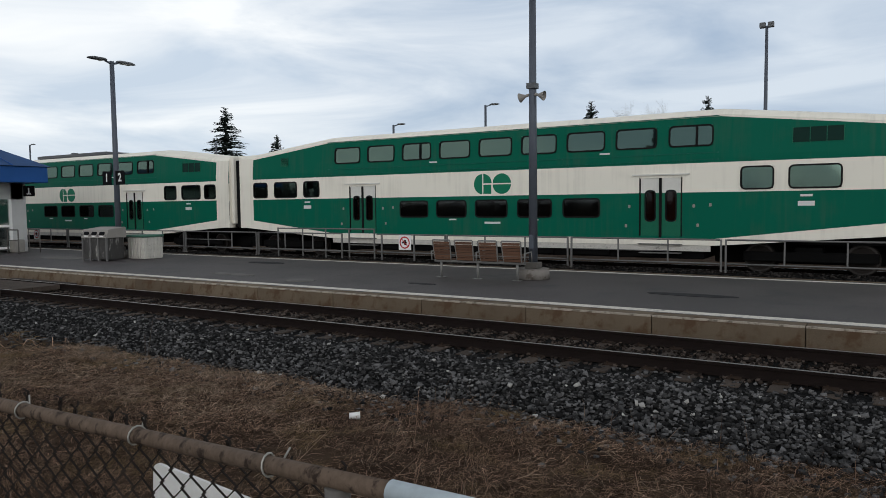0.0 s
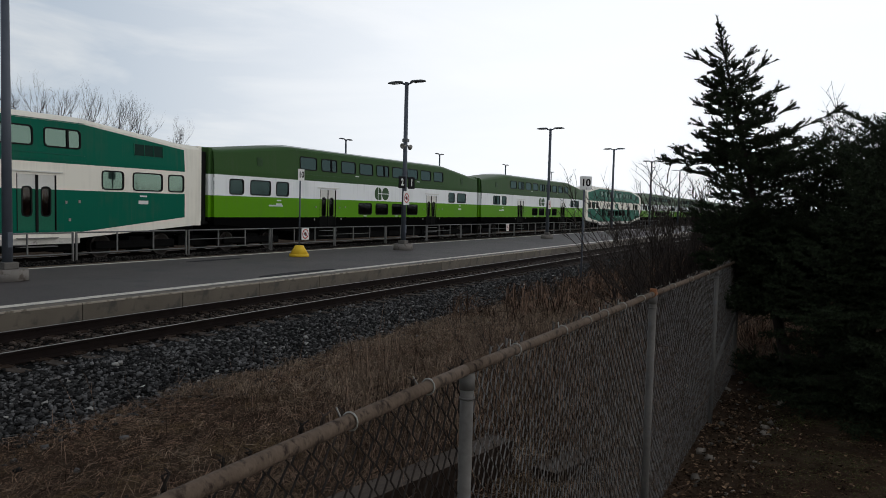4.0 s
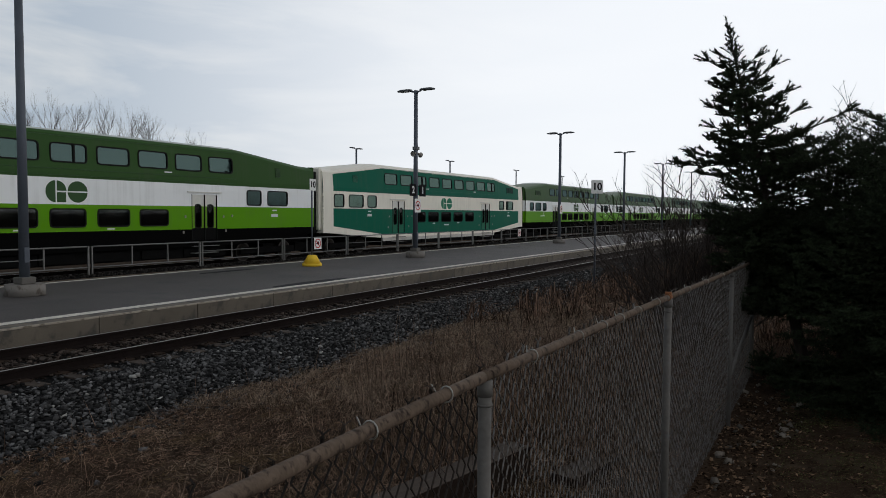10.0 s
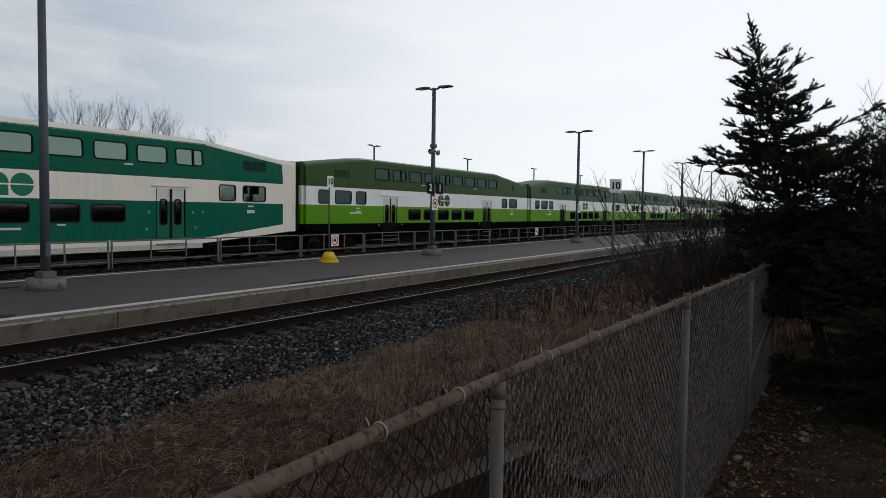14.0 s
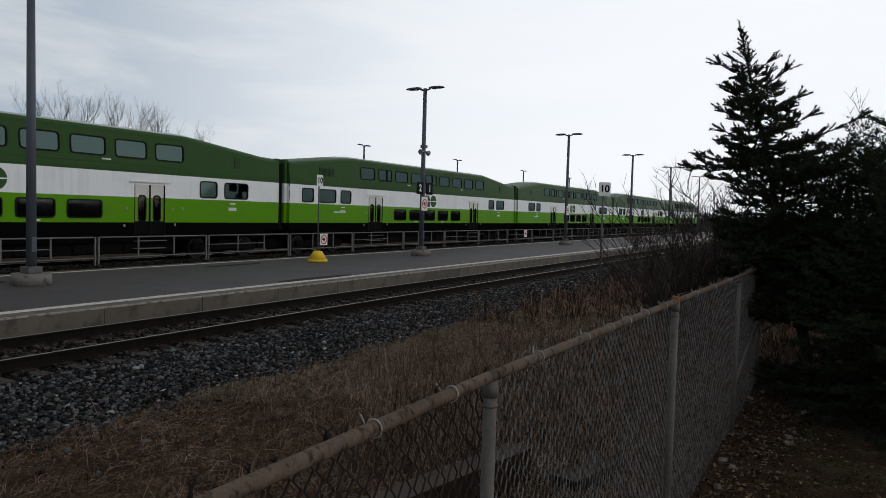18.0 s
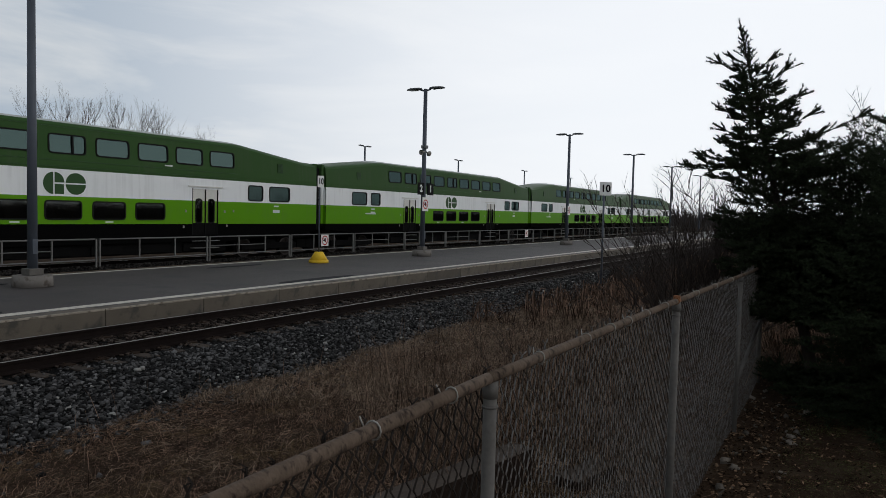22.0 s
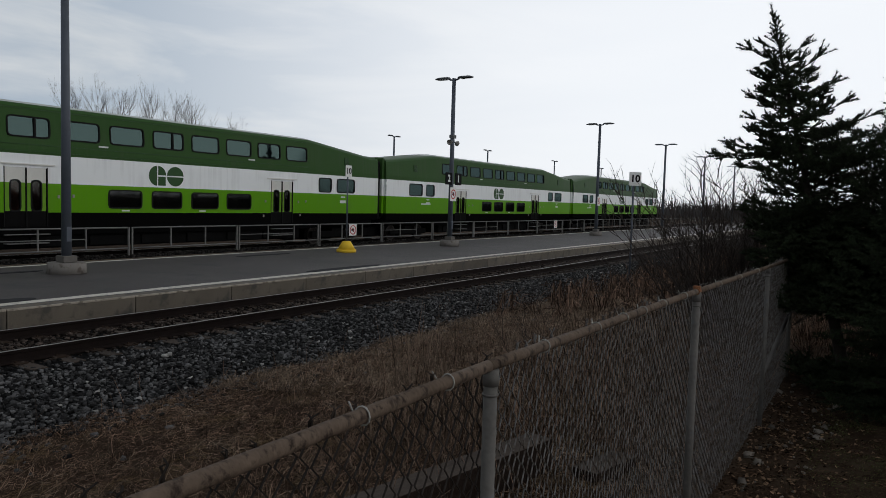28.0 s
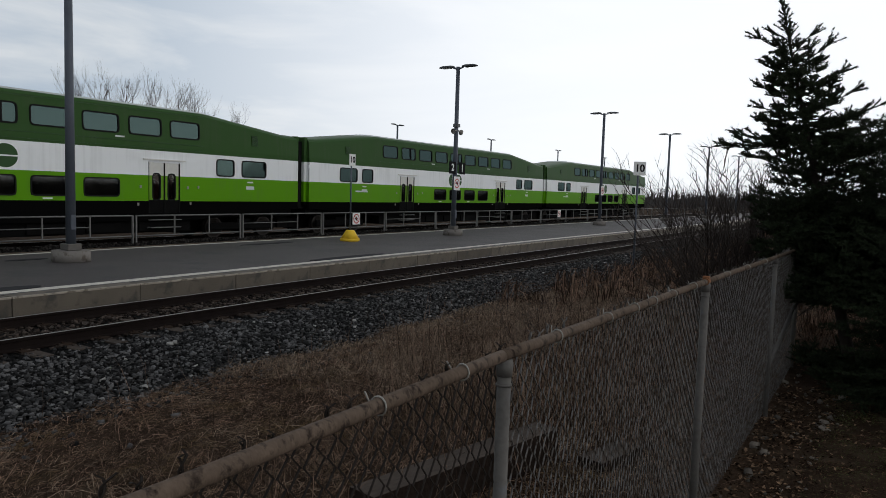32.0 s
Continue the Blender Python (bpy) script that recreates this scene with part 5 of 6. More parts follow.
tuft_field("dry_grass", 22000, (3.2, 10.0, -1.7, 0.9), 0.004, 0.02, 19, M_needlelitter, "fallen brown needles and straw on bare soil", 0.0016, (0.03, 0.1), 0.9)


def stalks(n, area, seed, h0, h1, material=None, slant=0.35):
    rng = random.Random(seed)
    bm = B()
    for _ in range(n):
        x, y = rng.uniform(area[0], area[1]), rng.uniform(area[2], area[3])
        if 2.8 < x < 5.5 and y < 2.4 and rng.random() < 0.85:
            continue
        p = Vector((x, y, ground_z(x, y) - 0.02))
        d = Vector((rng.uniform(-slant, slant), rng.uniform(-slant, slant), 1)).normalized()
        h = rng.uniform(h0, h1)
        r = 0.0035
        for k in range(3):
            q = p + d * h / 3
            tube(bm, p, q, r, r * 0.7, 4, False)
            if k and rng.random() < 0.8:
                s = (d + Vector((rng.uniform(-1, 1), rng.uniform(-1, 1), rng.uniform(0, 0.6)))).normalized()
                tube(bm, q, q + s * h * rng.uniform(0.15, 0.4), r * 0.6, r * 0.2, 3, False)
            p, r = q, r * 0.7
            d = (d + Vector((rng.uniform(-0.2, 0.2), rng.uniform(-0.2, 0.2), 0))).normalized()
    me = mesh_of("weed_stalks", bm, material or M_weed)
    return tagged(new("weed_stalks", me), "thin dead weed stalks behind the fence", "weeds", "", "stuff")


stalks(620, (4.6, 9.5, 1.15, 3.6), 3, 0.4, 1.15)
stalks(260, (2.2, 4.6, 1.15, 3.6), 9, 0.2, 0.6, None, 0.9)
stalks(620, (4.8, 9.0, 1.12, 4.2), 6, 0.3, 0.95, M_palestalk, 0.6)
stalks(320, (2.0, 5.0, 1.3, 4.2), 10, 0.15, 0.45, M_palestalk, 1.6)
stalks(160, (-6, 12, 2.0, 6.6), 7, 0.15, 0.5, M_palestalk, 1.6)
stalks(260, (-4, 12, 2.0, 6.4), 5, 0.3, 0.7)


def grow(bm, p, d, length, r, depth, rng, spread=0.7, up=0.12, kids=3, n=5, bend=0.22):
    segs = 4
    for k in range(segs):
        q = p + d * length / segs
        tube(bm, p, q, r, r * 0.88, n if depth > 1 else 3, False)
        p, r = q, r * 0.88
        d = (d + Vector((rng.uniform(-bend, bend), rng.uniform(-bend, bend), rng.uniform(-bend, bend) + up))).normalized()
        if depth and k:
            for _ in range(rng.choice((1, 1, 2)) if kids > 2 else 1):
                o = Vector((rng.uniform(-1, 1), rng.uniform(-1, 1), rng.uniform(-0.4, 0.8)))
                grow(bm, p, (d + o * spread).normalized(), length * rng.uniform(0.45, 0.72), max(r * 0.62, 0.0032), depth - 1, rng, spread, up, kids, n, bend)


def bare_bush(x, y, h, stems, seed, label, depth=3, spread=0.85, r=0.012, bend=0.3, up=0.02, fan=0.8):
    rng = random.Random(seed)
    ob = thing("bush", label, "bush", pose(x, y, ground_z(x, y)))
    for _ in range(stems):
        bm = B()
        d = Vector((rng.uniform(-fan, fan), rng.uniform(-fan, fan), 1.0)).normalized()
        p = Vector((rng.uniform(-0.2, 0.2), rng.uniform(-0.2, 0.2), -0.05))
        grow(bm, p, d, h * rng.uniform(0.5, 0.75), r * rng.uniform(0.7, 1.2), depth, rng, spread, up, 3, 5, bend)
        part("stem", bm, M_twig, ob)
    return ob


def twig_bush(x, y, h, stems, seed, label):
    """A leafless shrub: long slightly arching stems from one stool, side twigs along them, and short twigs on those."""
    rng = random.Random(seed)
    ob = thing("bush", label, "bush", pose(x, y, ground_z(x, y)))

    def shoot(bm, p, d, length, r, bend, n):
        pts = [p]
        for _ in range(n):
            p = p + d * length / n
            pts.append(p)
            d = (d + Vector((rng.uniform(-bend, bend), rng.uniform(-bend, bend), rng.uniform(-bend, bend) * 0.6))).normalized()
        for k, (a, b) in enumerate(zip(pts, pts[1:])):
            tube(bm, a, b, r * (1 - 0.75 * k / n), r * (1 - 0.75 * (k + 1) / n), 4 if r > 0.006 else 3, False)
        return pts

    for _ in range(stems):
        bm = B()
        az, lean = rng.uniform(0, 6.283), rng.uniform(0.05, 1.15)
        d = Vector((math.cos(az) * lean, math.sin(az) * lean, 1)).normalized()
        main = shoot(bm, Vector((rng.uniform(-0.3, 0.3), rng.uniform(-0.45, 0.45), -0.05)), d, h * rng.uniform(0.65, 1.0), 0.013, 0.15, 7)
        for k in range(11):
            i = rng.randrange(1, 7)
            p = main[i].lerp(main[i + 1], rng.random())
            o = Vector((rng.uniform(-1, 1), rng.uniform(-1, 1), rng.uniform(-0.2, 0.6)))
            side = shoot(bm, p, (d + o * 0.9).normalized(), rng.uniform(0.25, 0.65), 0.0065, 0.28, 4)
            for q in side[1:4]:
                o = Vector((rng.uniform(-1, 1), rng.uniform(-1, 1), rng.uniform(-0.3, 0.6)))
                shoot(bm, q, (d + o * 1.1).normalized(), rng.uniform(0.1, 0.3), 0.0045, 0.25, 2)
        part("stem", bm, M_twig, ob)
    return ob


twig_bush(11.6, 2.05, 2.9, 110, 21, "leafless grey-brown bush behind the fence")
bare_bush(15.2, 3.6, 1.7, 5, 22, "leafless bush beside the track")
twig_bush(12.0, -0.75, 4.3, 34, 23, "tall leafless tangle of twigs behind the spruce")
bare_bush(7.4, 3.1, 1.3, 4, 24, "small leafless shrub in dead grass", depth=2, r=0.008)


def needles(t, twigs, needle, per, nr):
    """Short flat needles set all round every twig, in one mesh."""
    a = np.array(twigs)
    p, q = a[:, :3], a[:, 3:]
    ln = np.linalg.norm(q - p, axis=1)
    n = np.maximum(4, (ln * per).astype(int))
    i = np.repeat(np.arange(len(a)), n)
    d = (q - p) / ln[:, None]
    side = np.cross(d, nr.normal(size=d.shape))
    side /= np.linalg.norm(side, axis=1)[:, None]
    other = np.cross(d, side)
    th, u = nr.uniform(0, 2 * np.pi, len(i)), nr.random(len(i))
    o = side[i] * np.cos(th)[:, None] + other[i] * np.sin(th)[:, None]
    s = p[i] + (q - p)[i] * u[:, None]
    e = s + (o * 0.75 + d[i] * 0.55 + np.array((0, 0, 0.12))) * (needle * nr.uniform(0.7, 1.2, len(i)))[:, None]
    w = np.cross(d[i], o) * 0.006
    v = np.stack([s - w, s + w, e], 1).reshape(-1, 3)
    m = len(i)
    me = bpy.data.meshes.new("needles")
    me.vertices.add(m * 3)
    me.vertices.foreach_set("co", v.ravel())
    me.loops.add(m * 3)
    me.loops.foreach_set("vertex_index", np.arange(m * 3, dtype=np.int32))
    me.polygons.add(m)
    me.polygons.foreach_set("loop_start", np.arange(0, m * 3, 3, dtype=np.int32))
    me.update(calc_edges=True)
    me.materials.append(M_needle)
    nd = new("needles", me)
    nd.parent = t
    tagged(nd, "dense short dark needles", kind="stuff")


def spruce(base, tip, reach0, levels, count, seed, label, bare=0.06, lean=(0, 0), droop=0.0, power=0.72, needle=0.024, lift=0.0, per=150, wild=0.12, pad=0.24):
    """A spruce: trunk, limbs in whorls, twigs along the limbs, and needles set all round every twig."""
    rng = random.Random(seed)
    nr = np.random.default_rng(seed)
    base = Vector(base)
    t = thing("spruce_tree", label, "tree", pose(*base), "dark spruces by the fence")
    tip = Vector(tip) - base
    tr = B()
    for k in range(10):
        tube(tr, tip * (k / 10), tip * ((k + 1) / 10), 0.065 * (1 - k / 10.5), 0.075 * (1 - (k + 1) / 10.5), 8, False)
    part("trunk", tr, M_bark, t)
    wood, twigs = B(), []
    up = Vector((0, 0, 1))
    for lv in range(levels):
        u = bare + (0.97 - bare) * lv / levels
        c = tip * u
        reach = reach0 * (1 - u) ** power + 0.08
        for k in range(count if u < 0.8 else 5):
            az = 2 * math.pi * (k + rng.random() * 0.8) / count + lv * 1.9
            out = Vector((math.cos(az), math.sin(az), 0))
            ln = reach * rng.choice((0.4, 0.65, 0.85, 1.0, 1.1, 1.3)) * rng.uniform(0.85, 1.1) * (1 + lean[0] * out.x + lean[1] * out.y)
            if ln < 0.08 or rng.random() < wild:
                continue
            rise = max(lift + 0.8 * (u - 0.5), -0.16 - droop)
            p, d = c.copy(), (out + Vector((0, 0, rise))).normalized()
            r = 0.011 * (1 - u) + 0.004
            segs = max(3, int(ln / 0.09))
            for s in range(segs):
                q = p + d * ln / segs
                tube(wood, p, q, r, r * 0.93, 3, False)
                twigs.append((*p, *q))
                r *= 0.93
                f = (s + 1) / segs
                if f > 0.12:
                    for sd in (-1, 1):
                        lat = d.cross(up).normalized() * sd
                        tw = (d * 0.85 + lat * rng.uniform(0.5, 1.0) + up * (rng.uniform(-0.45, 0.2) + (0.35 if u > 0.6 else 0))).normalized()
                        tl = (0.06 + pad * ln * (1 - 0.55 * f)) * rng.uniform(0.6, 1.2)
                        tl = min(tl, 0.34)
                        e = q + tw * tl
                        twigs.append((*q, *e))
                        for g in (0.35, 0.7):
                            for sd2 in (-1, 1):
                                tw2 = (tw + tw.cross(up) * sd2 * 0.85 + up * rng.uniform(-0.35, 0.15)).normalized()
                                m0 = q + tw * tl * g
                                e2 = m0 + tw2 * tl * 0.45
                                twigs.append((*m0, *e2))
                p = q
                d = (d + Vector((rng.uniform(-0.09, 0.09), rng.uniform(-0.09, 0.09), 0.03 + 0.12 * (f > 0.6) if u > 0.4 else 0.06 * f))).normalized()
    twigs.append((*(tip * 0.92), *(tip + up * 0.08)))
    tagged(part("branchwork", wood, M_bark, t), "", kind="stuff")
    needles(t, twigs, needle, per, nr)


# height on the trunk, bearing (90 is away from the path), length, rise of the tip
TOP_LIMBS = ((3.90, 88, 0.34, 0.16), (4.02, 100, 0.15, 0.08), (3.95, -85, 0.20, 0.10), (3.70, -95, 0.33, 0.22), (3.62, 92, 0.30, 0.10), (3.36, -88, 0.40, 0.24), (3.40, 86, 0.40, 0.08),
             (3.24, -96, 0.52, 0.14), (3.08, -90, 0.98, 0.26), (3.16, 95, 0.42, 0.06), (2.90, 92, 0.88, -0.12), (2.96, 80, 0.78, -0.02), (2.86, 104, 0.70, -0.04), (2.80, 88, 0.62, -0.16))


def leaning_spruce():
    """The ragged spruce: a leaning stem, a few long bare-stemmed limbs that end in upturned fingers, and denser layers lower down."""
    rng = random.Random(17)
    base, tip = Vector((9.62, 0.30, 0.0)), Vector((9.46, 1.34, 4.5))
    t = thing("spruce_tree", "slender dark green spruce with a ragged top", "tree", pose(*base), "dark spruces by the fence")
    axis = tip - base
    stem = B()
    for k in range(14):
        tube(stem, axis * (k / 14), axis * ((k + 1) / 14), 0.075 * (1 - k / 14.6), 0.075 * (1 - (k + 1) / 14.6), 8, False)
    part("trunk", stem, M_bark, t)
    wood, twigs = B(), []
    up = Vector((0, 0, 1))

    def fingers(p, d, n, size):
        for _ in range(n):
            o = Vector((rng.uniform(-1, 1), rng.uniform(-1, 1), rng.uniform(-0.25, 0.9)))
            twigs.append((*p, *(p + (d + o * 0.7).normalized() * size * rng.uniform(0.6, 1.15))))

    def limb(z, bearing, length, rise, full, size):
        p = axis * (z / axis.z)
        a = radians(bearing)
        side = Vector((-math.sin(a), math.cos(a), 0))
        out = Vector((math.cos(a), math.sin(a), 0))
        n = max(4, int(length / 0.07))
        r = 0.006 + 0.007 * length
        for k in range(n):
            f, g = k / n, (k + 1) / n
            # sags first, then turns up
            q = axis * (z / axis.z) + out * length * g + up * (rise * g - 0.09 * length * math.sin(math.pi * g)) + side * 0.03 * math.sin(5 * g + z * 9)
            tube(wood, p, q, r * (1 - 0.7 * f), r * (1 - 0.7 * g), 4, False)
            d = (q - p).normalized()
            if f > 0.45 or full > 0.6:
                twigs.append((*p, *q))
            for sd in (-1, 1):
                if rng.random() < full:
                    tl = size * rng.uniform(0.6, 1.2) * (1.25 - 0.5 * g)
                    tw = (d * 0.8 + side * sd * rng.uniform(0.4, 0.9) + up * rng.uniform(-0.3, 0.7)).normalized()
                    twigs.append((*q, *(q + tw * tl)))
                    if full > 0.6:
                        for sd2 in (-1, 1):
                            m = q + tw * tl * 0.5
                            twigs.append((*m, *(m + (tw + tw.cross(up) * sd2 * 0.8 + up * rng.uniform(-0.3, 0.2)).normalized() * tl * 0.6)))
            p = q
        fingers(p, (out + up * (0.3 + 0.5 * rise / length)).normalized(), 6, size * 1.05)

    for z, bearing, length, rise in TOP_LIMBS:
        limb(z, bearing, length, rise, 0.5 if z > 3 else 0.85, 0.17)
    for k in range(9):
        z = 3.98 + 0.055 * k
        for m in range(4):
            a = 1.57 * m + k * 0.9 + rng.uniform(-0.4, 0.4)
            fingers(axis * (z / axis.z), Vector((math.cos(a), math.sin(a), 0.9 + 0.05 * k)).normalized(), 1, 0.17 * (1.25 - k / 11))
    twigs.append((*(axis * 0.93), *(axis * 1.02)))
    for k in range(62):
        z = 2.75 + 1.14 * (k / 62)
        ln = (0.16 + 0.34 * (4.1 - z)) * rng.uniform(0.5, 1.0)
        limb(z, k * 137.5 + rng.uniform(-25, 25), ln, ln * rng.uniform(-0.35, 0.6), 0.65, 0.15)
    for k in range(9):
        limb(2.62 + 0.05 * k, -90 + 55 * math.sin(2.4 * k), rng.uniform(0.55, 1.0), rng.uniform(-0.05, 0.15), 0.85, 0.17)
    for k in range(34):
        z = 2.3 + 0.5 * (k / 34)
        b = k * 137.5 + rng.uniform(-20, 20)
        limb(z, b, (0.55 + 0.5 * max(0.0, -math.sin(radians(b)))) * rng.uniform(0.6, 1.05), rng.uniform(-0.12, 0.1), 0.4, 0.17)
    for k in range(96):
        z = 1.12 + 1.1 * (k / 96)
        b = k * 137.5 + rng.uniform(-20, 20)
        limb(z, b, (0.66 + 0.3 * max(0.0, -math.sin(radians(b)))) * rng.uniform(0.6, 1.1), rng.uniform(-0.2, 0.02), 0.85, 0.20)
    for k in range(26):
        limb(0.18 + 0.2 * (k / 26), k * 137.5, 0.62 * rng.uniform(0.6, 1.1), -0.06, 0.85, 0.18)
    tagged(part("branchwork", wood, M_bark, t), "", kind="stuff")
    needles(t, twigs, 0.035, 420, np.random.default_rng(17))


leaning_spruce()
spruce((9.0, -0.66, 0.0), (9.0, -0.6, 3.22), 1.5, 38, 12, 19, "broad dense dark spruce with branches down to the ground", bare=0.02, droop=0.06, power=0.32, needle=0.036, per=120, lean=(0, -0.35))
spruce((10.5, -0.05, 0.0), (10.5, 0.12, 3.2), 1.75, 24, 9, 29, "dark spruce standing behind the two nearer ones", bare=0.3, droop=0.02, power=0.5, needle=0.034, per=105, wild=0.42)


def far_conifer(x, y, h, seed, w=0.2):
    rng = random.Random(seed)
    t = thing("conifer_tree", "distant dark conifer beyond the train", "tree", pose(x, y, -0.1), "distant trees")
    part("trunk", tube(B(), (0, 0, 0), (0, 0, h * 0.98), 0.16, 0.03, 6), M_bark, t)
    vs, fs = [], []
    for k in range(26):
        u = 0.12 + 0.87 * k / 26
        reach = h * w * (1 - u) ** 0.9 + 0.1
        for j in range(17):
            az = rng.uniform(0, 2 * math.pi)
            ln = reach * rng.uniform(0.45, 1.2)
            o = Vector((math.cos(az), math.sin(az), 0))
            s = Vector((-o.y, o.x, 0))
            z = h * min(0.99, u + rng.uniform(-0.022, 0.022))
            for m in range(5):
                a = o * ln * m / 5 + Vector((0, 0, z - 0.12 * ln * m / 5 + 0.05 * m))
                for sd in (-1, 1):
                    e = a + o * ln * 0.24 + s * sd * ln * 0.2 * rng.uniform(0.5, 1.2) + Vector((0, 0, rng.uniform(-0.25, 0.12) * min(1.0, ln)))
                    b = len(vs)
                    g = min(0.14, 0.16 * ln)
                    vs += [tuple(a - s * g), tuple(a + s * g + Vector((0, 0, g))), tuple(e)]
                    fs.append((b, b + 1, b + 2))
    me = bpy.data.meshes.new("crown")
    me.from_pydata(vs, [], fs)
    me.materials.append(M_fartree)
    c = new("crown", me)
    c.parent = t


for x, y, h, s, w in ((-78.9, 70, 16.2, 1, 0.42), (-69.2, 70, 11.8, 2, 0.3), (-25.5, 70, 12.5, 3, 0.3), (-14.2, 70, 12.0, 4, 0.3), (2.6, 70, 14.5, 5, 0.22), (12.2, 70, 13.9, 6, 0.24), (-82.0, 72, 10.0, 7, 0.2)):
    far_conifer(x, y, h, s, w)


def far_bare(x, y, h, seed, spread=0.55):
    rng = random.Random(seed)
    t = thing("bare_tree", "distant leafless tree against the sky", "tree", pose(x, y, -0.1), "distant trees")
    r = 0.15 * h / 10
    p, d = Vector((0, 0, 0)), Vector((rng.uniform(-0.1, 0.1), 0, 1)).normalized()
    trunk = B()
    for k in range(6):
        q = p + d * h * 0.135
        tube(trunk, p, q, r, r * 0.85, 6, False)
        p, r = q, r * 0.85
        d = (d + Vector((rng.uniform(-0.12, 0.12), rng.uniform(-0.12, 0.12), 0.1))).normalized()
        if k > 0:
            for _ in range(3 if k < 5 else 5):
                bm = B()
                o = Vector((rng.uniform(-1, 1), rng.uniform(-1, 1), rng.uniform(0, 0.4)))
                grow(bm, p, (d + o * spread).normalized(), h * rng.uniform(0.17, 0.27) * (1.15 - 0.07 * k), r * 0.5, 3, rng, min(spread, 0.7), 0.14, 3, 3, 0.2)
                part("limb", bm, M_farbare, t)
    part("trunk", trunk, M_farbare, t)


far_bare(-22.4, 70, 10.1, 36, 0.6)
far_bare(-19.4, 70, 9.7, 37, 0.6)
far_bare(18.1, 60, 11.4, 31, 2.4)
for i, (x, h) in enumerate(((42.0, 11.4), (44.5, 12.0), (47.5, 12.2), (50.5, 12.4), (53.5, 12.2), (56.0, 11.6), (61.0, 10.2))):
    far_bare(x, 70, h, 40 + i, 0.75)


def far_band():
    """Low woods and sheds along the horizon behind the train and down the line."""
    rng = np.random.default_rng(8)
    vs, fs = [], []
    for _ in range(22000):
        side = rng.random()
        if side < 0.5:
            x, y = rng.uniform(130, 420), rng.uniform(-60, 90)
        elif side < 0.75:
            x, y = rng.uniform(-400, 400), rng.uniform(150, 190)
        else:
            x, y = rng.uniform(-400, 120), rng.uniform(-80, -40)
        h = rng.uniform(1.2, 5.6)
        a = rng.uniform(0, 6.28)
        w = rng.uniform(0.05, 0.22)
        b = len(vs)
        z = rng.uniform(-0.5, 0.6)
        vs += [(x - w * math.cos(a), y - w * math.sin(a), z), (x + w * math.cos(a), y + w * math.sin(a), z), (x + rng.uniform(-1, 1), y + rng.uniform(-1, 1), z + h)]
        fs.append((b, b + 1, b + 2))
    for _ in range(9000):
        x, y, h, w, a = rng.uniform(-420, -88), rng.uniform(-75, -45), rng.uniform(4.5, 9.0), rng.uniform(0.2, 0.6), rng.uniform(0, 6.28)
        b = len(vs)
        vs += [(x - w * math.cos(a), y - w * math.sin(a), -0.2), (x + w * math.cos(a), y + w * math.sin(a), -0.2), (x + rng.uniform(-1, 1), y + rng.uniform(-1, 1), h)]
        fs.append((b, b + 1, b + 2))
    bulk("far_woods", vs, fs, M_farwood, "low leafless woods along the horizon", "woods")


far_band()
bld = thing("building", "long low grey building beyond the train", "building", pose(-128, 82, -0.1))
part("wall", box(B(), -9, 12, -6, 6, 0, 11.4), M_building, bld)
part("roof", box(B(), -9.3, 12.3, -6.3, 6.3, 11.4, 11.9), M_lamp, bld)
part("vent", box(B(), -7, -6.3, -1, 0, 11.9, 12.8), M_lamp, bld)

# ---- litter, beams and leaves ----
cup = thing("paper_cup", "crushed white paper cup lying in dead grass", "cup", pose(-4.78, 5.89, 0.05 + ground_z(-4.78, 5.89), 0, 90, 35))
c = B()
tube(c, (0, 0, -0.06), (0, 0, 0.05), 0.032, 0.042, 12)
part("wall", c, M_white, cup)
part("rim", tube(B(), (0, 0, 0.045), (0, 0, 0.053), 0.045, n=12), M_white, cup)
# tarred beam sides, coloured darker still for the shade of the weeds
M_tarshade = mat("tarred_shaded_side", (0.020, 0.014, 0.011), 0.9, vary=0.4, scale=5, fine=40, bump=0.5, spec=0.05)


def beam_mesh(ln):
    """A sawn timber: weathered on top; sides and ends tarred, their shade put into the colour."""
    bm = box(B(), -ln / 2, ln / 2, -0.11, 0.11, -0.36, 0, bevel=0.006)
    bm.normal_update()
    for f in bm.faces:
        f.material_index = 0 if f.normal.z > 0.6 else 1
    return mesh_of("beam", bm, M_beam, M_tarshade)


for x, y, z, ln, yaw in ((4.2, 2.42, 0.3, 1.95, -10), (5.4, 1.8, 0.1, 0.6, -12)):
    bt = thing("timber_beam", "old weathered timber beam lying in the weeds", "timber", pose(x, y, z, 0, 1, yaw), "old beams")
    part("beam", beam_mesh(ln), M_beam, bt)


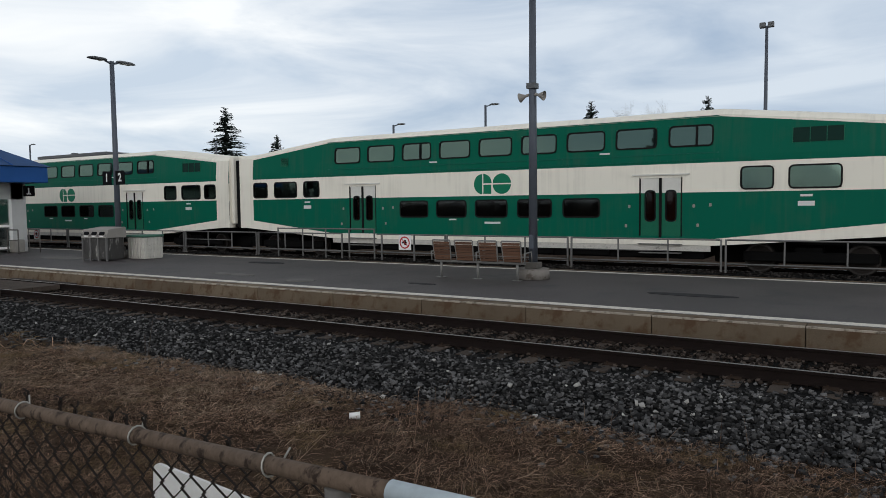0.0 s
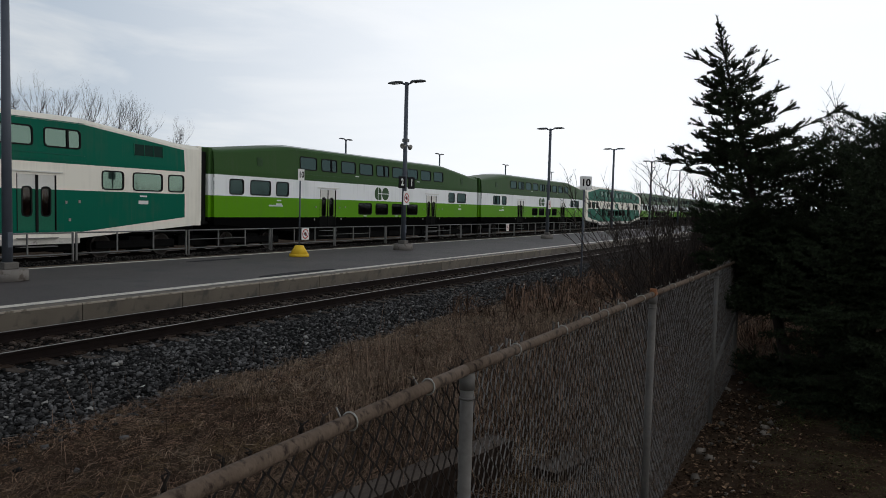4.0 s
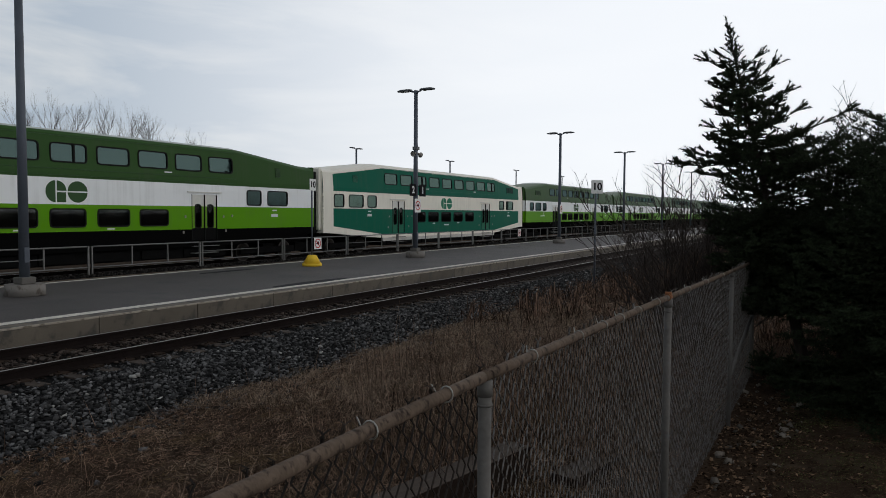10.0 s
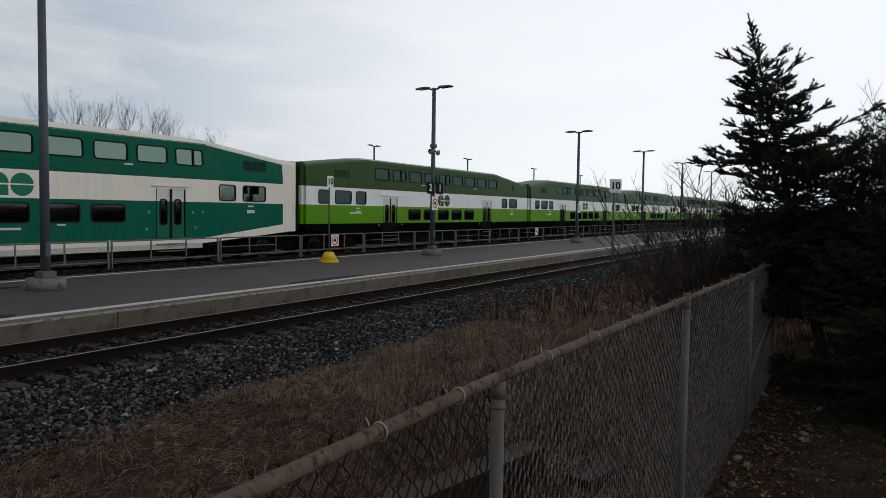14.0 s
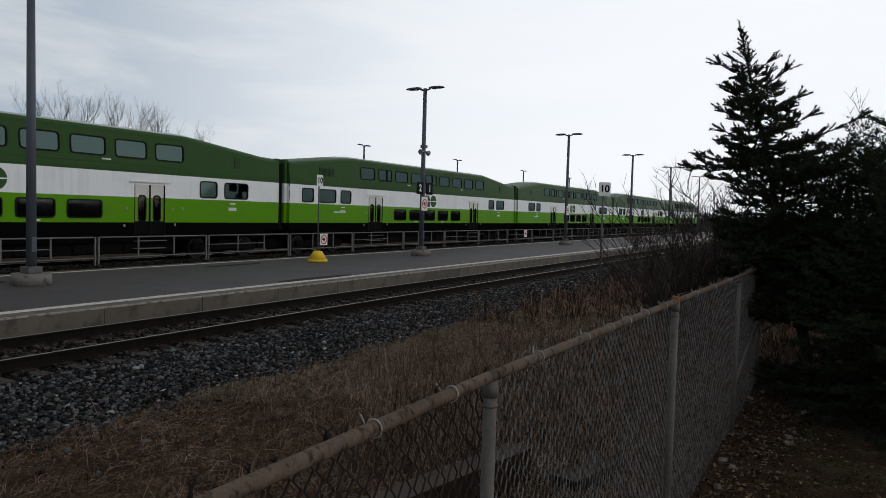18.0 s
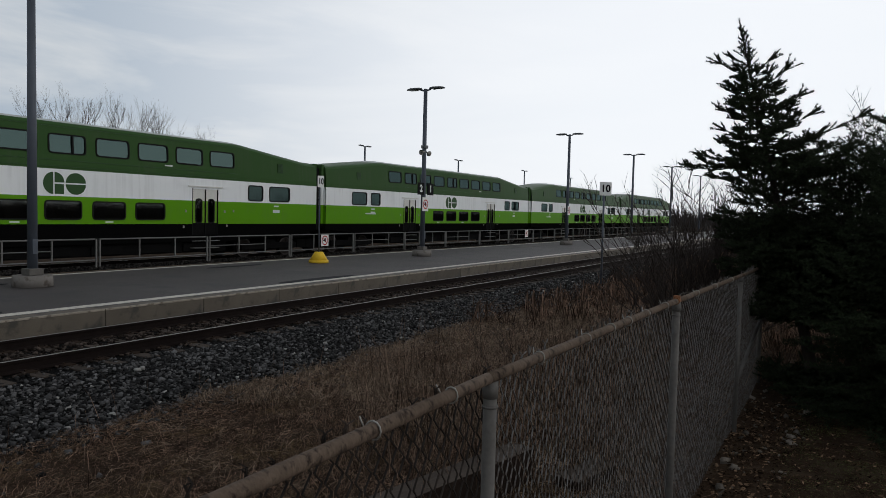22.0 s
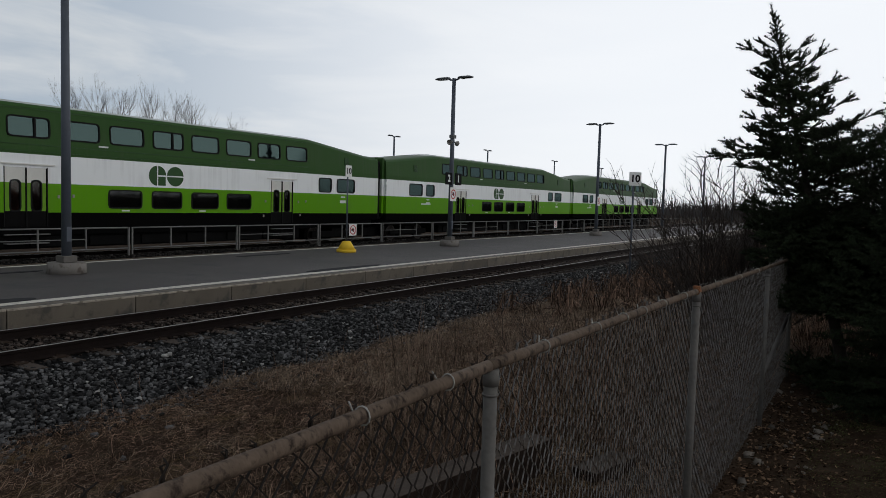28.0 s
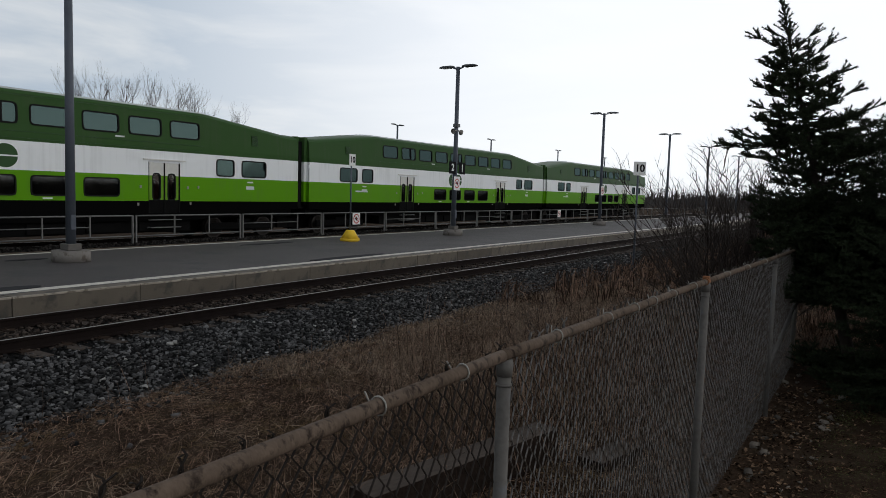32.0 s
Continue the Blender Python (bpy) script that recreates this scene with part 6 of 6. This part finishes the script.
def plume(x, y, h, seed):
    """A dead grass stem with a drooping feathery head and two dry leaves."""
    rng = random.Random(seed)
    t = thing("grass_plume", "pale dead grass plume with a drooping head", "grass", pose(x, y, ground_z(x, y) - 0.02), "dead grass plumes")
    lean = rng.uniform(0.05, 0.14)
    part("stem", wire(B(), [(lean * u * u, 0.02 * u, h * u) for u in (0, 0.3, 0.6, 0.85, 1.0)], 0.004, 5), M_palestraw, t)
    head = B()
    for k in range(9):
        u = 0.62 + 0.38 * k / 8
        side = 1 if k % 2 else -1
        a = Vector((lean * u * u, 0.02 * u, h * u))
        b_ = a + Vector((0.045 + 0.02 * rng.random(), 0.03 * side, 0.03))
        c_ = b_ + Vector((0.06, 0.025 * side, -0.05 - 0.03 * rng.random()))
        wire(head, [a, b_, c_], 0.006, 4)
    part("head", head, M_palestraw, t)
    for s in (-1, 1):
        part("leaf", wire(B(), [(0, 0, 0.02), (0.06 * s, 0.03, h * 0.45), (0.2 * s, 0.05, h * 0.4), (0.3 * s, 0.06, h * 0.1)], 0.005, 4), M_palestraw, t)


for x, y, h, s in ((0.72, 5.66, 0.5, 1), (0.83, 5.72, 0.42, 2), (0.66, 5.78, 0.36, 3)):
    plume(x, y, h, s)


def reeds(x, y, n, h, seed, label, material, spread=0.25):
    """A clump of stiff dead stems; each stem is a part."""
    rng = random.Random(seed)
    t = thing("dead_weed", label, "weed", pose(x, y, ground_z(x, y) - 0.02), "dead weeds")
    for k in range(n):
        px, py = rng.uniform(-spread, spread), rng.uniform(-spread, spread) * 0.5
        dx, dy, hh = rng.uniform(-0.25, 0.25), rng.uniform(-0.1, 0.1), h * rng.uniform(0.55, 1.05)
        b = wire(B(), [(px + dx * u * hh, py + dy * u * hh, hh * u) for u in (0, 0.35, 0.7, 1.0)], 0.006, 5)
        for u in (0.45, 0.65, 0.85):
            o = rng.choice((-1, 1))
            p = Vector((px + dx * u * hh, py + dy * u * hh, hh * u))
            tube(b, p, p + Vector((0.12 * o * hh, rng.uniform(-0.05, 0.05), 0.14 * hh)), 0.003, 0.001, 4, False)
        part("stem", b, material, t)


reeds(-10.0, 7.09, 3, 0.75, 5, "slender dark dead weed beside the ballast", M_twig, 0.06)
reeds(7.15, 4.94, 9, 0.55, 6, "clump of stiff pale dead stems in the grass", M_palestalk)
reeds(8.3, 5.3, 7, 0.5, 7, "clump of stiff pale dead stems in the grass", M_palestalk)
reeds(5.4, 4.1, 6, 0.45, 8, "clump of stiff pale dead stems in the grass", M_palestalk)


def leaf_litter():
    rng = np.random.default_rng(5)
    vs, fs = [], []
    for _ in range(5200):
        x, y = rng.uniform(2.6, 11), rng.uniform(-1.6, 1.5)
        if rng.random() < 0.35:
            x, y = rng.uniform(4, 9), rng.normal(0.75, 0.2)
        z, s, a = ground_z(x, y) + rng.uniform(0.004, 0.03), rng.uniform(0.008, 0.027), rng.uniform(0, 6.28)
        b = len(vs)
        for k, (u, v) in enumerate(((-1, 0), (0, 0.55), (1, 0), (0, -0.55))):
            vs.append((x + s * (u * math.cos(a) - v * math.sin(a)), y + s * (u * math.sin(a) + v * math.cos(a)), z + rng.uniform(-0.008, 0.014)))
        fs.append((b, b + 1, b + 2, b + 3))
    bulk("leaf_litter", vs, fs, M_leaf, "brown dead leaves on bare soil", "leaves")


leaf_litter()


def rocks(name, places, material, label, seed):
    """Angular stones, each its own small hull, joined."""
    rng = np.random.default_rng(seed)
    cube = np.array([(x, y, z) for z in (-1, 1) for y in (-1, 1) for x in (-1, 1)]) * 0.68
    tri = np.array([(0, 2, 3), (0, 3, 1), (4, 5, 7), (4, 7, 6), (0, 1, 5), (0, 5, 4), (2, 6, 7), (2, 7, 3), (0, 4, 6), (0, 6, 2), (1, 3, 7), (1, 7, 5)])
    n = len(places)
    p = np.asarray(places)
    # they lie flat: little tilt, any heading
    tilt, head = rng.normal(0, 0.28, (n, 2)), rng.uniform(0, 6.283, n)
    cz, sz = np.cos(head), np.sin(head)
    one = np.ones(n)
    R = np.stack([np.stack([cz, -sz, tilt[:, 0]], -1), np.stack([sz, cz, tilt[:, 1]], -1), np.stack([-tilt[:, 0] * cz - tilt[:, 1] * sz, tilt[:, 0] * sz - tilt[:, 1] * cz, one], -1)], 1)
    sh = cube[None] * rng.uniform(0.45, 1.3, (n, 8, 3)) * rng.uniform(0.55, 1.3, (n, 1, 3)) * np.array((1.15, 0.95, 0.7))
    v = np.einsum("nij,nkj->nki", R, sh) * p[:, None, 3:4] + p[:, None, :3]
    f = tri[None] + (np.arange(n) * 8)[:, None, None]
    me = bpy.data.meshes.new(name)
    me.vertices.add(n * 8)
    me.vertices.foreach_set("co", v.ravel())
    me.loops.add(n * 36)
    me.loops.foreach_set("vertex_index", f.ravel().astype(np.int32))
    me.polygons.add(n * 12)
    me.polygons.foreach_set("loop_start", np.arange(0, n * 36, 3, dtype=np.int32))
    me.update(calc_edges=True)
    me.materials.append(material)
    return tagged(new(name, me), label, "stones", "", "stuff")


M_soilstone = mat("soil_stone", (0.15, 0.13, 0.11), 0.9, vary=0.3, scale=9, bump=0.3, spec=0.05, island=0.5)


def scatter_stones():
    rng = np.random.default_rng(2)
    out = []
    for _ in range(80000):
        y = rng.uniform(7.15, 9.3) if rng.random() < 0.6 else rng.uniform(9.3, 11.93)
        x = rng.normal(3, 13)
        z = np.interp(y, (7.15, 7.45, 8.7, 9.1, 12.1), (-0.37, -0.33, -0.21, -0.2, -0.2))
        if 9.1 < y < 11.85 and rng.random() < (0.55 if y < 9.66 else 0.3):
            continue
        if abs(y - RAIL_N) < 0.09 or abs(y - RAIL_F) < 0.09:
            continue
        out.append((x, y, z + rng.uniform(-0.01, 0.03) + (0.02 if y > 9.3 else 0), rng.uniform(0.016, 0.041)))
    for _ in range(3600):
        x, y = rng.normal(2, 10), rng.normal(7.0, 0.5)
        out.append((x, y, max(ground_z(x, y), -0.35) + 0.01, rng.uniform(0.012, 0.042)))
    dusty = [p for p in out if p[1] > 9.45]
    rocks("ballast_stones", [p for p in out if p[1] <= 9.45], M_stone, "grey angular ballast stones", 3)
    # stones beside the far track: same ballast, with the shade put into its colour
    far = [(x, y, np.interp(y, (18.9, 19.2, 19.7, 20.6, 21.6), (-0.05, 0.1, 0.17, 0.17, -0.1)) + 0.01, rng.uniform(0.03, 0.055)) for x, y in zip(rng.normal(8, 18, 9000), rng.uniform(19.12, 21.3, 9000))]
    rocks("ballast_stones", far, mat("shaded_ballast_stone", (0.028, 0.025, 0.023), 0.9, vary=0.35, scale=6, fine=80, bump=0.4, spec=0.04, island=0.8, skew=2.2), "ballast stones under the railing, coloured darker for the shade there", 8)
    rocks("ballast_stones", dusty, M_dustystone, "brown dusty ballast stones between the rails", 5)
    pale = [(rng.normal(3, 12), rng.uniform(7.0, 9.0), 0, rng.uniform(0.022, 0.045)) for _ in range(190)]
    pale = [(x, y, np.interp(y, (7.15, 7.45, 8.7, 9.1), (-0.36, -0.33, -0.21, -0.2)) + 0.02, s) for x, y, _, s in pale]
    pale += [(6.52, 8.62, -0.17, 0.06), (6.43, 8.6, -0.17, 0.05), (-2.4, 8.1, -0.24, 0.055), (-2.33, 8.07, -0.24, 0.04)]
    rocks("pale_stones", pale, M_pale, "scattered pale limestone lumps among the ballast", 4)
    lawn = [(x, y, ground_z(x, y) + 0.012, rng.uniform(0.008, 0.022) if k % 5 else rng.uniform(0.025, 0.055)) for k, (x, y) in enumerate(zip(rng.uniform(4, 9.5, 130), rng.normal(0.7, 0.25, 130)))]
    rocks("soil_stones", lawn, M_soilstone, "small pale stones on bare soil by the fence", 6)


scatter_stones()

# ---- pieces of the track and platform ----
M_plate = mat("tie_plate", (0.035, 0.024, 0.018), 0.85, vary=0.3, scale=9, bump=0.2, spec=0.05)
tie = mesh_of("tie", box(B(), -0.11, 0.11, -1.3, 1.3, -0.33, -0.166, bevel=0.008), M_tie)
rng = random.Random(1)
for tr_, x0, n in ((tracks[0], -55, 240), (tracks[1], -30, 150)):
    for k in range(n):
        part("tie", tie, None, tr_, "", pose(x0 + 0.545 * k + rng.uniform(-0.02, 0.02), rng.uniform(-0.03, 0.03), rng.uniform(-0.008, 0.004), 0, 0, rng.uniform(-0.6, 0.6)))
plate = mesh_of("tie_plate", box(box(box(B(), -0.09, 0.09, -0.19, 0.19, -0.17, -0.15, bevel=0.004), -0.05, -0.025, -0.12, -0.095, -0.15, -0.125), 0.025, 0.05, 0.095, 0.12, -0.15, -0.125), M_plate)
for k in range(80):
    for s in (-0.752, 0.752):
        part("tie_plate", plate, None, tracks[0], "", pose(-55 + 0.545 * (k + 68), s, 0))
far_ties = B()
for k in range(300):
    box(far_ties, 76 + 0.545 * k - 0.11, 76 + 0.545 * k + 0.11, -1.3, 1.3, -0.33, -0.18)
tagged(part("far_ties", far_ties, M_tie, tracks[0]), kind="stuff")
plank = mesh_of("plank", box(B(), -1.6, 1.6, -0.12, 0.12, -0.14, -0.012, bevel=0.01), M_tie)
cross = thing("track_crossing", "dark timber plank crossing between the rails", "crossing", pose(-20.9, (RAIL_N + RAIL_F) / 2, 0))
for k in (-0.5, -0.25, 0.0, 0.25, 0.5, -1.05, 1.0):
    part("plank", plank, None, cross, "", pose(0, k, 0))
M_coping_grey = mat("grey_coping_concrete", (0.100, 0.084, 0.065), 0.7, spec=0.3, vary=0.25, scale=1.5, fine=50, bump=0.3, stain=(0.06, 0.054, 0.046), stain_at=0.58, island=0.2)
M_nosing = mat("worn_nosing", (0.33, 0.29, 0.24), 0.8, vary=0.25, scale=4, fine=60, bump=0.2, stain=(0.12, 0.10, 0.08), stain_at=0.56)
blk = mesh_of("coping_block", box(B(), 0.006, 2.314, 0, 0.36, -0.45, PZ, bevel=0.012), M_coping)
blk_grey = blk.copy()
blk_grey.materials[0] = M_coping_grey
for k in range(-40, 60):
    part("coping_block", blk if k < 2 else blk_grey, None, platform, "", pose(-0.98 + 2.32 * k, EDGE_Y, rng.uniform(-0.004, 0.004)))
nose = mesh_of("nosing", box(B(), 0.006, 2.314, -0.004, 0.05, PZ - 0.03, PZ + 0.004, bevel=0.006), M_nosing)
for k in range(-40, 60):
    part("nosing", nose, None, platform, "", pose(-0.98 + 2.32 * k, EDGE_Y, 0))


def motions():
    ts, xs = [t for t, _ in TRAIN], [x for _, x in TRAIN]
    for k, ob in coaches.items():
        walk(ob, [(t, pose(x + PITCH * k, TRAIN_Y, 0)) for t, x in TRAIN])
    # wheels roll without slipping: rows at most 75 degrees apart
    rolls, last = [(0.0, 0.0)], 0.0
    for n in range(1, 961):
        t = n / FPS
        turn = math.degrees((np.interp(t, ts, xs) - xs[0]) / 0.42)
        ahead = math.degrees((np.interp(min(32.0, t + 1 / FPS), ts, xs) - xs[0]) / 0.42)
        if abs(ahead - last) > 75 or n == 960:
            rolls.append((t, turn))
            last = turn
    for k, ob in coaches.items():
        for w in [o for o in ob.children if o.name.startswith("wheelset")]:
            at = w.matrix_basis.translation.copy()
            walk(w, [(t, Matrix.Translation(at) @ pose(0, 0, 0, 0, a % 360.0, 0)) for t, a in rolls])


motions()
